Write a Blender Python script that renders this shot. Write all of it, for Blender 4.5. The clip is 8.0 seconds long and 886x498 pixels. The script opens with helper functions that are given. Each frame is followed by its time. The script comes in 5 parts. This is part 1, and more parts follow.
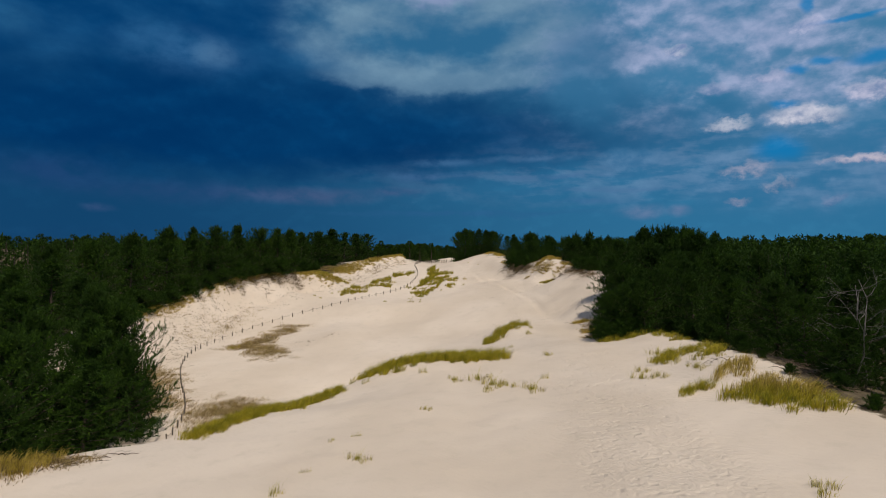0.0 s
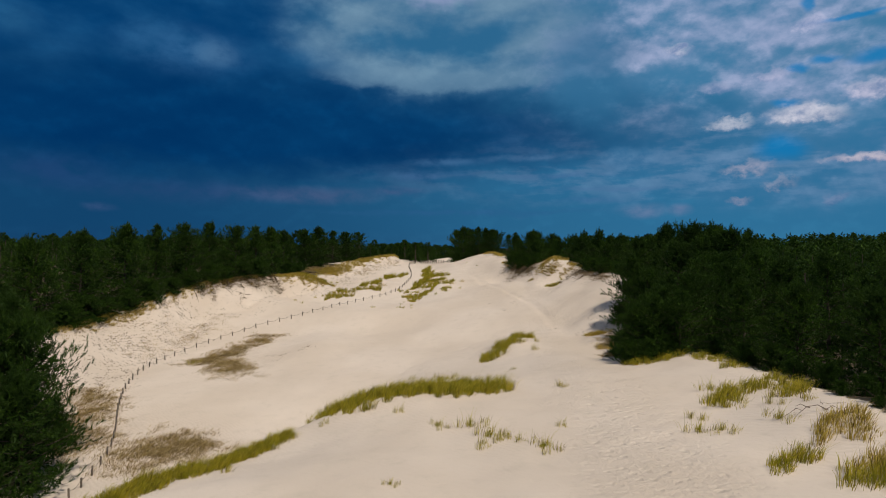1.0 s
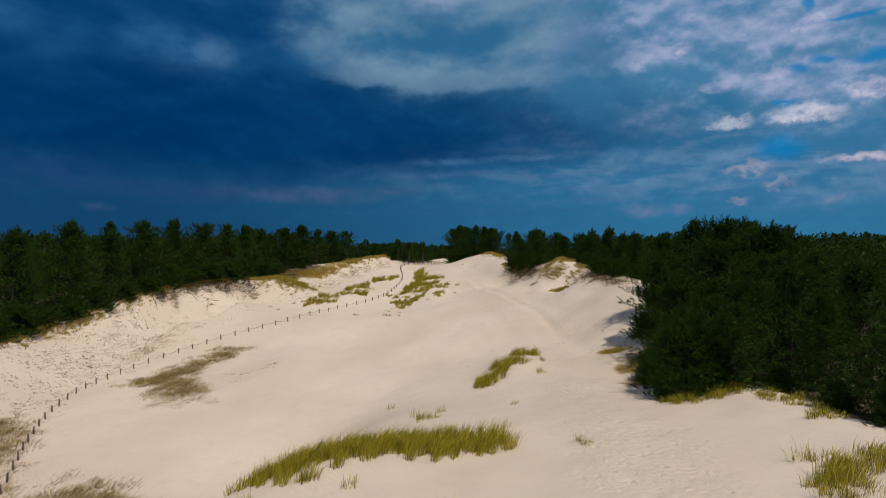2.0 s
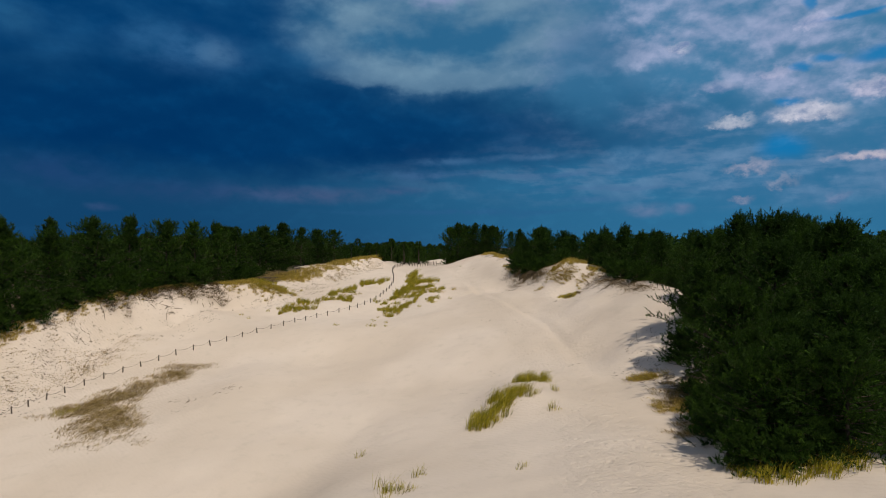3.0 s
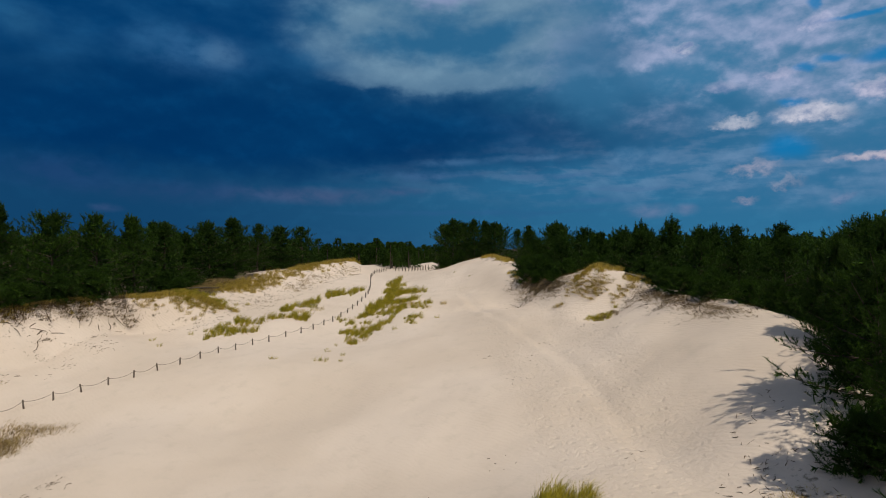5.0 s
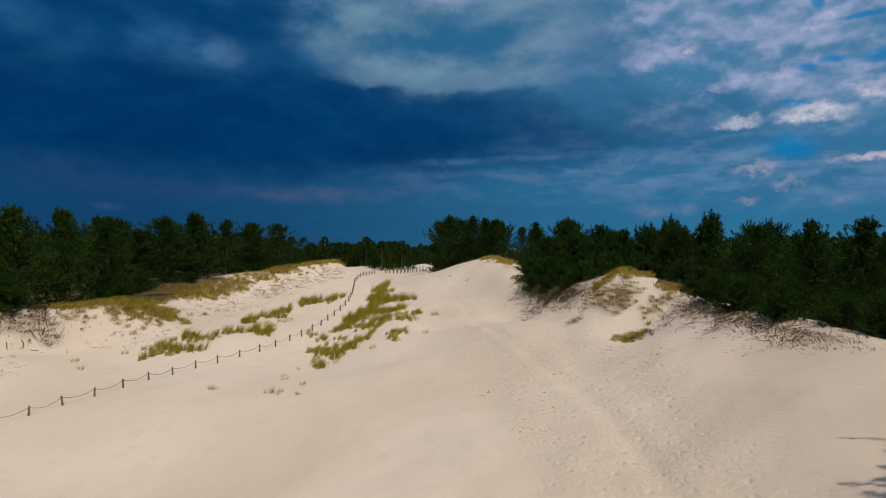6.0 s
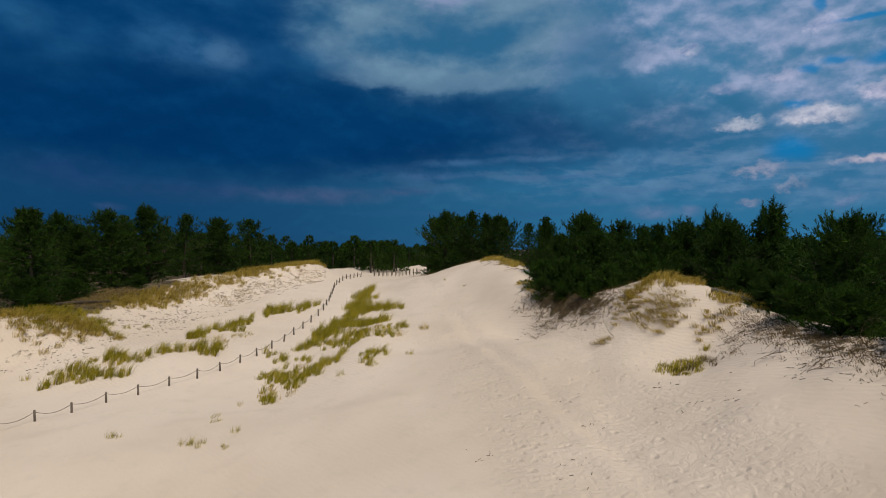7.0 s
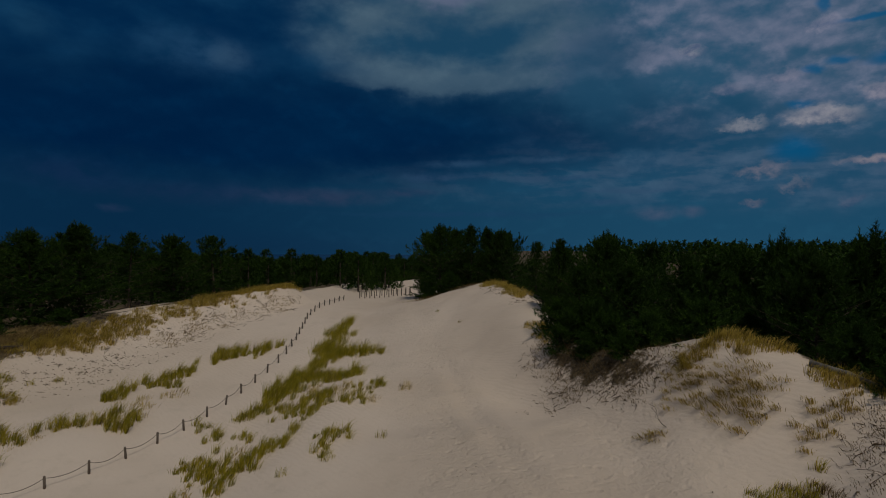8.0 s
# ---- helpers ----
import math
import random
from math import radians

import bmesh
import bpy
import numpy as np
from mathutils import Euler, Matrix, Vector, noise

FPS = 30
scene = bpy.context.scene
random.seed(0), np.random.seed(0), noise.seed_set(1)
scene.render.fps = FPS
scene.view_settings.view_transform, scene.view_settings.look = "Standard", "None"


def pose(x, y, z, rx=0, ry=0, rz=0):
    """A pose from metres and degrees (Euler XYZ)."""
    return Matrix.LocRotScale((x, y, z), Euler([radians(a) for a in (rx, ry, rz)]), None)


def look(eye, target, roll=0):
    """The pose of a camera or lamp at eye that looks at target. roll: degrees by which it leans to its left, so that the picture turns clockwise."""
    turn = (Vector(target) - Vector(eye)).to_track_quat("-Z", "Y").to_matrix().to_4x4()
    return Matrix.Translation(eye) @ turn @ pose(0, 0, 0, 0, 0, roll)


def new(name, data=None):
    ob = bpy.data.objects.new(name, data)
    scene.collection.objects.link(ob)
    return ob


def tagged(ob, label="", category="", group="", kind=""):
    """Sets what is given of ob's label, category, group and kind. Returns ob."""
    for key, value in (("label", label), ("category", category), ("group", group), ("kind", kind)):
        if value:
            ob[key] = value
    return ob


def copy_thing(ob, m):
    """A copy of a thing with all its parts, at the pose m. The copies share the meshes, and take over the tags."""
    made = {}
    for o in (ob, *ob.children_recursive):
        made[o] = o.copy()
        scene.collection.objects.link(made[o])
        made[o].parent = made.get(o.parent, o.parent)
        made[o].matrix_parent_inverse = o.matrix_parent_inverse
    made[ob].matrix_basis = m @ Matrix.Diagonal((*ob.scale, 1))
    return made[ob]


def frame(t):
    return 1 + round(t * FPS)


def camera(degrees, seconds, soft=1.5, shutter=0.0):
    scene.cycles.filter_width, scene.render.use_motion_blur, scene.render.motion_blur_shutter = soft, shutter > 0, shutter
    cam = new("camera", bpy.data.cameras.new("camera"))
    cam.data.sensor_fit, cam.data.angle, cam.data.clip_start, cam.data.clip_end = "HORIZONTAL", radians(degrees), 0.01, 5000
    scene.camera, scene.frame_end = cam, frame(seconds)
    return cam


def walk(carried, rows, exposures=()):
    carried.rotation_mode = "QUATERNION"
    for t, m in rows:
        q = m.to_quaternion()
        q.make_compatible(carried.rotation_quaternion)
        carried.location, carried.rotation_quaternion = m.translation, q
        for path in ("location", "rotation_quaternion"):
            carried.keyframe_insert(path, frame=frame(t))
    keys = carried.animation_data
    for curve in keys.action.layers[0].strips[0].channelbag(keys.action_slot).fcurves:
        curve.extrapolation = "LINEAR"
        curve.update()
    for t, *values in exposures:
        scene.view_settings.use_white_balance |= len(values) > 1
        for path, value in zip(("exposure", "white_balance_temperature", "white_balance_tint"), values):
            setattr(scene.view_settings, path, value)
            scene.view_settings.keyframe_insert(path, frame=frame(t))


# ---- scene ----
cam = camera(74.7, 8.0, 1.0)
METRES, EYE, TILT, LEAN, TURN = 84.0, 13.0, 0.0, 0.0, 0.0
ROWS = [
    (0.0, 0.0, 0.0, 0.0, 0.0, 0.0, -0.0),
    (0.5, 0.0059, 0.0618, 0.0004, 0.07, -0.05, 0.03),
    (1.0, 0.0129, 0.1237, 0.0008, 0.1, -0.08, 0.03),
    (1.5, 0.0197, 0.1841, 0.001, 0.08, -0.08, 0.04),
    (3.0, 0.0391, 0.3699, 0.002, 0.29, -0.13, 0.13),
    (3.5, 0.0449, 0.4322, 0.002, 0.42, -0.15, 0.13),
    (4.0, 0.0499, 0.4936, 0.0019, 0.56, -0.07, 0.13),
    (4.5, 0.0555, 0.5539, 0.0021, 0.58, -0.03, 0.15),
    (6.0, 0.0713, 0.7431, 0.004, 0.76, -0.1, -0.03),
    (6.5, 0.0756, 0.808, 0.0032, 0.8, -0.09, -0.12),
    (7.0, 0.0794, 0.8688, 0.0019, 0.88, -0.01, -0.17),
    (7.5, 0.083, 0.9301, 0.0074, 0.9, 0.05, -0.17),
    (8.0, 0.0891, 0.9921, 0.0283, 1.16, 0.09, -0.12),
]
FADE = [(0.0, -0.05), (3.0, -0.08), (4.5, -0.08), (6.0, -0.12), (7.0, -0.12), (7.5, -0.08), (7.7, -0.3), (8.0, -1.4)]
walk(cam, [(t, pose(0, 0, EYE, TILT, LEAN, TURN) @ pose(METRES * x, METRES * y, METRES * z, 90 + pitch, roll, yaw)) for t, x, y, z, yaw, pitch, roll in ROWS], FADE)

# ---- light ----
SUN_AZIMUTH, SUN_HEIGHT = radians(151), radians(56)     # clockwise from straight ahead; above the horizon


class Nodes:
    """Brief calls for building a node tree."""

    def __init__(self, tree):
        self.tree = tree
        tree.nodes.clear()

    def node(self, kind):
        return self.tree.nodes.new(kind)

    def attribute(self, name):
        n = self.node("ShaderNodeAttribute")
        n.attribute_name = name
        return n.outputs["Fac"]

    def put(self, value, socket):
        if isinstance(value, bpy.types.NodeSocket):
            self.tree.links.new(value, socket)
        else:
            socket.default_value = value

    def math(self, op, a, b=0.0, c=0.0):
        n = self.node("ShaderNodeMath")
        n.operation = op
        for v, s in zip((a, b, c), n.inputs):
            self.put(v, s)
        return n.outputs[0]

    def ramp(self, value, low, high, to_low=0.0, to_high=1.0):
        n = self.node("ShaderNodeMapRange")
        n.interpolation_type = "SMOOTHSTEP"
        for v, s in zip((value, low, high, to_low, to_high), n.inputs):
            self.put(v, s)
        return n.outputs[0]

    def mix(self, amount, a, b, blend="MIX"):
        n = self.node("ShaderNodeMix")
        n.data_type, n.blend_type = "RGBA", blend
        self.put(amount, n.inputs[0])
        for v, s in ((a, n.inputs[6]), (b, n.inputs[7])):
            self.put(v if isinstance(v, bpy.types.NodeSocket) else (*v, 1.0), s)
        return n.outputs[2]

    def noise(self, vector, scale, detail=4.0, rough=0.55, warp=0.0):
        n = self.node("ShaderNodeTexNoise")
        if vector is not None:
            self.put(vector, n.inputs["Vector"])
        n.inputs["Scale"].default_value, n.inputs["Detail"].default_value = scale, detail
        n.inputs["Roughness"].default_value, n.inputs["Distortion"].default_value = rough, warp
        return n.outputs[0]

    def vector(self, x, y, z):
        n = self.node("ShaderNodeCombineXYZ")
        for v, s in zip((x, y, z), n.inputs):
            self.put(v, s)
        return n.outputs[0]


def make_sky():
    """A stormy sky: dark rain cloud ahead, broken heaps and blue gaps towards the sun."""
    world = bpy.data.worlds.new("sky")
    scene.world = world
    world.use_nodes = True
    n = Nodes(world.node_tree)
    way = n.node("ShaderNodeTexCoord").outputs["Generated"]
    cut = n.node("ShaderNodeSeparateXYZ")
    n.put(way, cut.inputs[0])
    x, y, z = cut.outputs
    az = n.math("ARCTAN2", x, y)
    el = n.math("ARCSINE", z)
    lift = n.math("ADD", n.math("MAXIMUM", z, 0.0), 0.16)
    flat = n.vector(n.math("DIVIDE", x, lift), n.math("DIVIDE", y, lift), 0.0)
    big = n.noise(flat, 0.9, 7, 0.55, 0.3)
    mid = n.noise(flat, 2.6, 9, 0.6, 0.6)

    def fleece(wide, high, seed, up=0.0, detail=9, rough=0.56, warp=0.15):
        """Cloud texture with cells of a given width and height; up: sampled that much higher in the sky."""
        return n.noise(n.vector(n.math("MULTIPLY", az, 1 / wide), n.math("MULTIPLY", n.math("ADD", el, up), 1 / high), seed), 1.0, detail, rough, warp)

    def centred(value, size):
        return n.math("MULTIPLY", n.math("SUBTRACT", value, 0.5), size)

    def tint(amount, low, high):
        return n.mix(amount, low, high)

    broad = fleece(0.16, 0.09, 2.0)
    fine = fleece(0.045, 0.030, 7.0)
    vast = fleece(0.30, 0.13, 21.0, rough=0.5)
    swell = centred(n.math("SUBTRACT", n.math("ADD", vast, 0.5), fleece(0.30, 0.13, 21.0, 0.045, rough=0.5)), 1.0)
    relief = n.math("ADD", centred(n.math("SUBTRACT", n.math("ADD", fine, 0.5), fleece(0.045, 0.030, 7.0, 0.011)), 0.6),
                    centred(n.math("SUBTRACT", n.math("ADD", broad, 0.5), fleece(0.16, 0.09, 2.0, 0.026)), 1.0))
    knobs = fleece(0.020, 0.015, 29.0, rough=0.6)
    drift_a = n.math("ADD", centred(broad, 0.10), centred(fine, 0.05))
    drift_e = n.math("ADD", centred(fleece(0.14, 0.08, 11.0), 0.07), centred(fleece(0.040, 0.028, 13.0), 0.032))

    def bank(a, e, wide, high, soft=1.0, ragged=1.0):
        """1 inside a cloud bank about azimuth a and height e, 0 outside."""
        da = n.math("DIVIDE", n.math("SUBTRACT", n.math("MULTIPLY_ADD", drift_a, ragged, az), a), wide)
        de = n.math("DIVIDE", n.math("SUBTRACT", n.math("MULTIPLY_ADD", drift_e, ragged, el), e), high)
        d = n.math("SQRT", n.math("ADD", n.math("MULTIPLY", da, da), n.math("MULTIPLY", de, de)))
        return n.ramp(d, 1.0 + 0.5 * soft, 1.0 - 0.5 * soft)

    clear = n.node("ShaderNodeTexSky")
    clear.sky_type, clear.sun_disc, clear.sun_elevation, clear.sun_rotation = "NISHITA", False, SUN_HEIGHT, SUN_AZIMUTH
    blue = n.mix(1.0, clear.outputs[0], (0.010, 0.035, 0.06), "MULTIPLY")
    grey = n.mix(n.ramp(mid, 0.3, 0.7), (0.17, 0.23, 0.33), (0.52, 0.54, 0.60))
    around = n.mix(n.ramp(big, 0.38, 0.6), blue, grey)
    # the side that lies ahead: rain haze, then the storm's shelf, then the cloud above it
    haze = n.mix(n.ramp(az, -0.55, 0.55), (0.0064, 0.0577, 0.1528), (0.0290, 0.1653, 0.3233))
    haze = n.mix(n.math("MULTIPLY", n.ramp(el, 0.045, 0.0), 0.5), haze, n.mix(n.ramp(az, -0.4, 0.5), (0.0097, 0.0543, 0.1467), (0.0364, 0.1718, 0.3233)))
    over = tint(n.ramp(n.math("ADD", n.math("MULTIPLY", broad, 0.4), n.math("ADD", n.math("MULTIPLY", vast, 0.6), swell)), 0.30, 0.80), (0.0000, 0.0419, 0.1528), (0.0170, 0.1134, 0.2694))
    sky = n.mix(n.math("MULTIPLY", bank(-0.42, 0.40, 0.62, 0.16, 0.9), 0.9), haze, over)
    # broken cloud towards the sun
    cloud = tint(n.ramp(n.math("ADD", relief, swell), -0.20, 0.26), (0.0850, 0.2212, 0.3935), (0.3139, 0.3830, 0.5851))
    gaps = tint(n.ramp(n.math("ADD", n.math("MULTIPLY", vast, 0.45), n.math("ADD", n.math("MULTIPLY", broad, 0.4), n.math("MULTIPLY", fine, 0.15))), 0.36, 0.60), (0.0364, 0.1851, 0.3524), cloud)
    sky = n.mix(bank(0.76, 0.34, 0.60, 0.235, 0.7), sky, gaps)
    low = tint(n.ramp(n.math("ADD", fleece(0.11, 0.022, 17.0), n.math("MULTIPLY", relief, 0.5)), 0.42, 0.64), (0.0267, 0.1528, 0.3139), (0.1134, 0.2288, 0.3988))
    sky = n.mix(n.math("MULTIPLY", bank(0.42, 0.135, 0.46, 0.055, 1.2), 0.6), sky, low)
    # the dark shelf, and the paler cloud that overhangs it
    sky = n.mix(n.math("MULTIPLY", bank(-0.36, 0.195, 0.64, 0.075, 1.1), 0.96), sky, tint(n.ramp(n.math("ADD", vast, n.math("MULTIPLY", relief, 0.4)), 0.3, 0.9), (0.0000, 0.0313, 0.1213), (0.0013, 0.0511, 0.1653)))
    body = tint(n.ramp(n.math("ADD", n.math("ADD", n.math("MULTIPLY", relief, 0.35), n.math("MULTIPLY", swell, 1.6)), n.math("MULTIPLY", vast, 0.6)), 0.02, 0.58), (0.0267, 0.1408, 0.2867), (0.1467, 0.2694, 0.3935))
    sky = n.mix(n.math("MULTIPLY", bank(-0.01, 0.375, 0.230, 0.098, 0.75, 1.1), 0.93), sky, body)
    sky = n.mix(n.math("MULTIPLY", bank(0.010, 0.285, 0.188, 0.020, 0.8, 0.7), 0.55), sky, (0.1467, 0.2694, 0.3935))
    sky = n.mix(n.math("MULTIPLY", bank(-0.014, 0.414, 0.078, 0.018, 1.2, 0.8), 0.5), sky, (0.3726, 0.4042, 0.6471))
    sky = n.mix(n.math("MULTIPLY", bank(0.255, 0.292, 0.061, 0.079, 1.2, 0.9), 0.8), sky, (0.0300, 0.1480, 0.2950))
    # blue holes
    for a, e, wide, high in ((0.614, 0.316, 0.045, 0.003), (0.642, 0.261, 0.030, 0.009), (0.549, 0.260, 0.014, 0.005), (0.532, 0.211, 0.017, 0.005), (0.525, 0.147, 0.029, 0.018), (0.582, 0.267, 0.014, 0.004), (0.561, 0.344, 0.007, 0.010)):
        sky = n.mix(n.math("MULTIPLY", bank(a, e, wide, high, 1.3, 0.40), 0.8), sky, (0.0019, 0.1920, 0.4719))

    def heap(a, e, wide, high, dark, light):
        """A small heaped cloud: flat below, knobbly and lit above."""
        da = n.math("DIVIDE", n.math("SUBTRACT", n.math("ADD", n.math("MULTIPLY_ADD", drift_a, 0.45, az), centred(knobs, 0.03)), a), wide)
        de = n.math("DIVIDE", n.math("SUBTRACT", n.math("ADD", n.math("MULTIPLY_ADD", drift_e, 0.6, el), centred(knobs, 0.026)), e), high)
        d = n.math("SQRT", n.math("ADD", n.math("MULTIPLY", da, da), n.math("MULTIPLY", de, de)))
        lit = n.ramp(n.math("ADD", n.math("MULTIPLY", de, 0.30), n.math("ADD", n.math("MULTIPLY", relief, 1.5), centred(knobs, 1.6))), -0.50, 0.50)
        return n.math("MULTIPLY", n.ramp(d, 1.45, 0.45), 0.66), n.mix(lit, dark, light)

    for a, e, wide, high, dark, light in ((0.562, 0.194, 0.047, 0.013, (0.2780, 0.3233, 0.4838), (0.7743, 0.7432, 0.8224)),
                                         (0.457, 0.189, 0.031, 0.009, (0.1991, 0.2780, 0.4373), (0.6122, 0.6261, 0.7203)),
                                         (0.627, 0.126, 0.044, 0.008, (0.2174, 0.2568, 0.4261), (0.7128, 0.6122, 0.6686)),
                                         (0.480, 0.118, 0.032, 0.009, (0.1213, 0.2174, 0.3726), (0.4719, 0.4373, 0.5458)),
                                         (0.379, 0.307, 0.018, 0.008, (0.2174, 0.2780, 0.4838), (0.5587, 0.5851, 0.7279)),
                                         (0.438, 0.244, 0.028, 0.012, (0.1653, 0.2446, 0.4373), (0.3988, 0.4373, 0.6261)),
                                         (0.640, 0.220, 0.031, 0.013, (0.2366, 0.2867, 0.4719), (0.6471, 0.6122, 0.7586)),
                                         (0.526, 0.096, 0.020, 0.007, (0.0649, 0.1718, 0.3233), (0.2780, 0.3139, 0.4373)),
                                         (0.469, 0.073, 0.014, 0.007, (0.0649, 0.1653, 0.3233), (0.3233, 0.3233, 0.4373)),
                                         (0.514, 0.256, 0.026, 0.008, (0.1991, 0.2694, 0.4719), (0.4838, 0.4959, 0.6831)),
                                         (0.311, 0.143, 0.053, 0.018, (0.0364, 0.1528, 0.3139), (0.0986, 0.2288, 0.4042)),
                                         (0.592, 0.072, 0.013, 0.008, (0.0479, 0.1497, 0.3139), (0.1653, 0.2366, 0.3988)),
                                         (0.565, 0.318, 0.024, 0.010, (0.2366, 0.3001, 0.5143), (0.5143, 0.5331, 0.7279))):
        cover, tone = heap(a, e, wide, high, dark, light)
        sky = n.mix(cover, sky, tone)
    # thin streaks low down
    for a, e, wide, high, tone, amount in ((-0.236, 0.089, 0.096, 0.010, (0.0766, 0.1134, 0.2366), 0.60),
                                         (-0.077, 0.098, 0.034, 0.006, (0.0649, 0.1034, 0.2288), 0.60),
                                         (0.008, 0.147, 0.056, 0.005, (0.0543, 0.1467, 0.3047), 0.60),
                                         (0.145, 0.152, 0.071, 0.004, (0.0649, 0.1590, 0.3139), 0.60),
                                         (-0.023, 0.125, 0.058, 0.006, (0.0479, 0.1295, 0.2867), 0.60),
                                         (0.188, 0.120, 0.075, 0.004, (0.0649, 0.1528, 0.3139), 0.60),
                                         (0.278, 0.097, 0.090, 0.003, (0.0649, 0.1590, 0.3233), 0.50),
                                         (0.333, 0.062, 0.026, 0.008, (0.1351, 0.2063, 0.3624), 0.75),
                                         (0.386, 0.061, 0.012, 0.006, (0.1351, 0.2063, 0.3624), 0.75),
                                         (-0.537, 0.060, 0.016, 0.005, (0.0391, 0.0850, 0.2063), 0.70),
                                         (-0.592, 0.111, 0.060, 0.018, (0.0187, 0.0613, 0.1851), 0.50),
                                         (-0.410, 0.090, 0.122, 0.014, (0.0267, 0.0649, 0.1851), 0.40),
                                         (0.257, 0.079, 0.050, 0.004, (0.0511, 0.1467, 0.3139), 0.50),
                                         (0.034, 0.061, 0.173, 0.004, (0.0267, 0.1084, 0.2610), 0.50),
                                         (-0.418, 0.303, 0.069, 0.027, (0.0267, 0.1134, 0.2694), 0.75),
                                         (-0.377, 0.303, 0.023, 0.016, (0.0687, 0.1718, 0.3233), 0.60),
                                         (-0.630, 0.311, 0.022, 0.018, (0.0170, 0.0986, 0.2288), 0.60),
                                         (-0.580, 0.287, 0.034, 0.020, (0.0109, 0.0850, 0.2212), 0.50)):
        sky = n.mix(n.math("MULTIPLY", bank(a, e, wide, high, 1.9, 0.35), n.math("MULTIPLY", n.ramp(fine, 0.25, 0.6), amount)), sky, tone)
    sky = n.mix(centred(n.math("ADD", fine, relief), 0.45), sky, n.mix(1.0, sky, (1.9, 1.7, 1.5), "MULTIPLY"))
    ahead = n.ramp(n.math("ABSOLUTE", az), 1.25, 0.75)
    ahead = n.math("MULTIPLY", ahead, n.ramp(el, 0.75, 0.48))
    sky = n.mix(ahead, around, sky)
    back = n.node("ShaderNodeBackground")
    n.put(sky, back.inputs[0])
    back.inputs[1].default_value = 1.0
    n.put(back.outputs[0], n.node("ShaderNodeOutputWorld").inputs[0])


make_sky()
sun = new("sun", bpy.data.lights.new("sun", "SUN"))
sun.data.energy, sun.data.angle, sun.data.color = 3.26, radians(0.6), (1.0, 0.925, 0.81)
sun.matrix_world = look((150 * math.sin(SUN_AZIMUTH), 150 * math.cos(SUN_AZIMUTH), 150 * math.tan(SUN_HEIGHT)), (0, 0, 0))


# ---- materials ----
def material(name, rough=0.8, metal=0.0):
    m = bpy.data.materials.new(name)
    m.use_nodes = True
    n = Nodes(m.node_tree)
    shader = n.node("ShaderNodeBsdfPrincipled")
    shader.inputs["Roughness"].default_value, shader.inputs["Metallic"].default_value = rough, metal
    n.put(shader.outputs[0], n.node("ShaderNodeOutputMaterial").inputs[0])
    return m, n, shader


def bump(n, shader, value, depth, strength=1.0):
    b = n.node("ShaderNodeBump")
    b.inputs["Strength"].default_value, b.inputs["Distance"].default_value = strength, depth
    n.put(value, b.inputs["Height"])
    n.put(b.outputs[0], shader.inputs["Normal"])


def sand_material():
    m, n, shader = material("sand", 0.95)
    shader.inputs["Specular IOR Level"].default_value = 0.15
    at = n.node("ShaderNodeTexCoord").outputs["Object"]
    broad, patchy, grain = n.noise(at, 0.09, 4, 0.5), n.noise(at, 0.9, 6, 0.6), n.noise(at, 9.0, 5, 0.65)
    tone = n.mix(n.ramp(broad, 0.35, 0.65), (0.588, 0.482, 0.378), (0.645, 0.537, 0.432))
    tone = n.mix(n.math("MULTIPLY", n.ramp(patchy, 0.5, 0.75), 0.35), tone, (0.50, 0.42, 0.325))
    tone = n.mix(n.math("MULTIPLY", n.ramp(grain, 0.55, 0.8), 0.30), tone, (0.43, 0.355, 0.27))
    # the floor of the woods, where the mesh marks it
    mark = n.attribute("litter")
    edge = n.ramp(n.math("ADD", mark, n.math("MULTIPLY", n.math("SUBTRACT", n.noise(at, 1.3, 8, 0.72), 0.5), 1.5)), 0.42, 0.60)
    soil = n.mix(n.ramp(n.noise(at, 2.2, 6, 0.7), 0.35, 0.65), (0.055, 0.042, 0.026), (0.15, 0.115, 0.07))
    n.put(n.mix(edge, tone, soil), shader.inputs["Base Color"])
    ripple = n.node("ShaderNodeTexWave")
    ripple.wave_type, ripple.bands_direction = "BANDS", "DIAGONAL"
    n.put(at, ripple.inputs["Vector"])
    ripple.inputs["Scale"].default_value, ripple.inputs["Distortion"].default_value, ripple.inputs["Detail"].default_value, ripple.inputs["Detail Scale"].default_value = 1.3, 9.0, 3.0, 0.7
    steps = n.node("ShaderNodeTexVoronoi")
    n.put(at, steps.inputs["Vector"])
    steps.inputs["Scale"].default_value = 1.7
    trod = n.math("MULTIPLY", n.ramp(steps.outputs["Distance"], 0.0, 0.35), n.ramp(n.attribute("trodden"), 0.1, 0.9))
    churn = n.math("MULTIPLY", n.noise(at, 3.4, 5, 0.65, 0.4), n.ramp(n.attribute("trodden"), 0.1, 0.8, 0.0, 2.8))
    relief = n.math("ADD", n.math("ADD", churn, n.math("MULTIPLY", n.noise(at, 2.6, 6, 0.6), 0.8)), n.math("ADD", n.math("MULTIPLY", ripple.outputs["Fac"], 0.12), n.math("MULTIPLY", trod, 1.4)))
    bump(n, shader, relief, 0.07, 0.6)
    return m


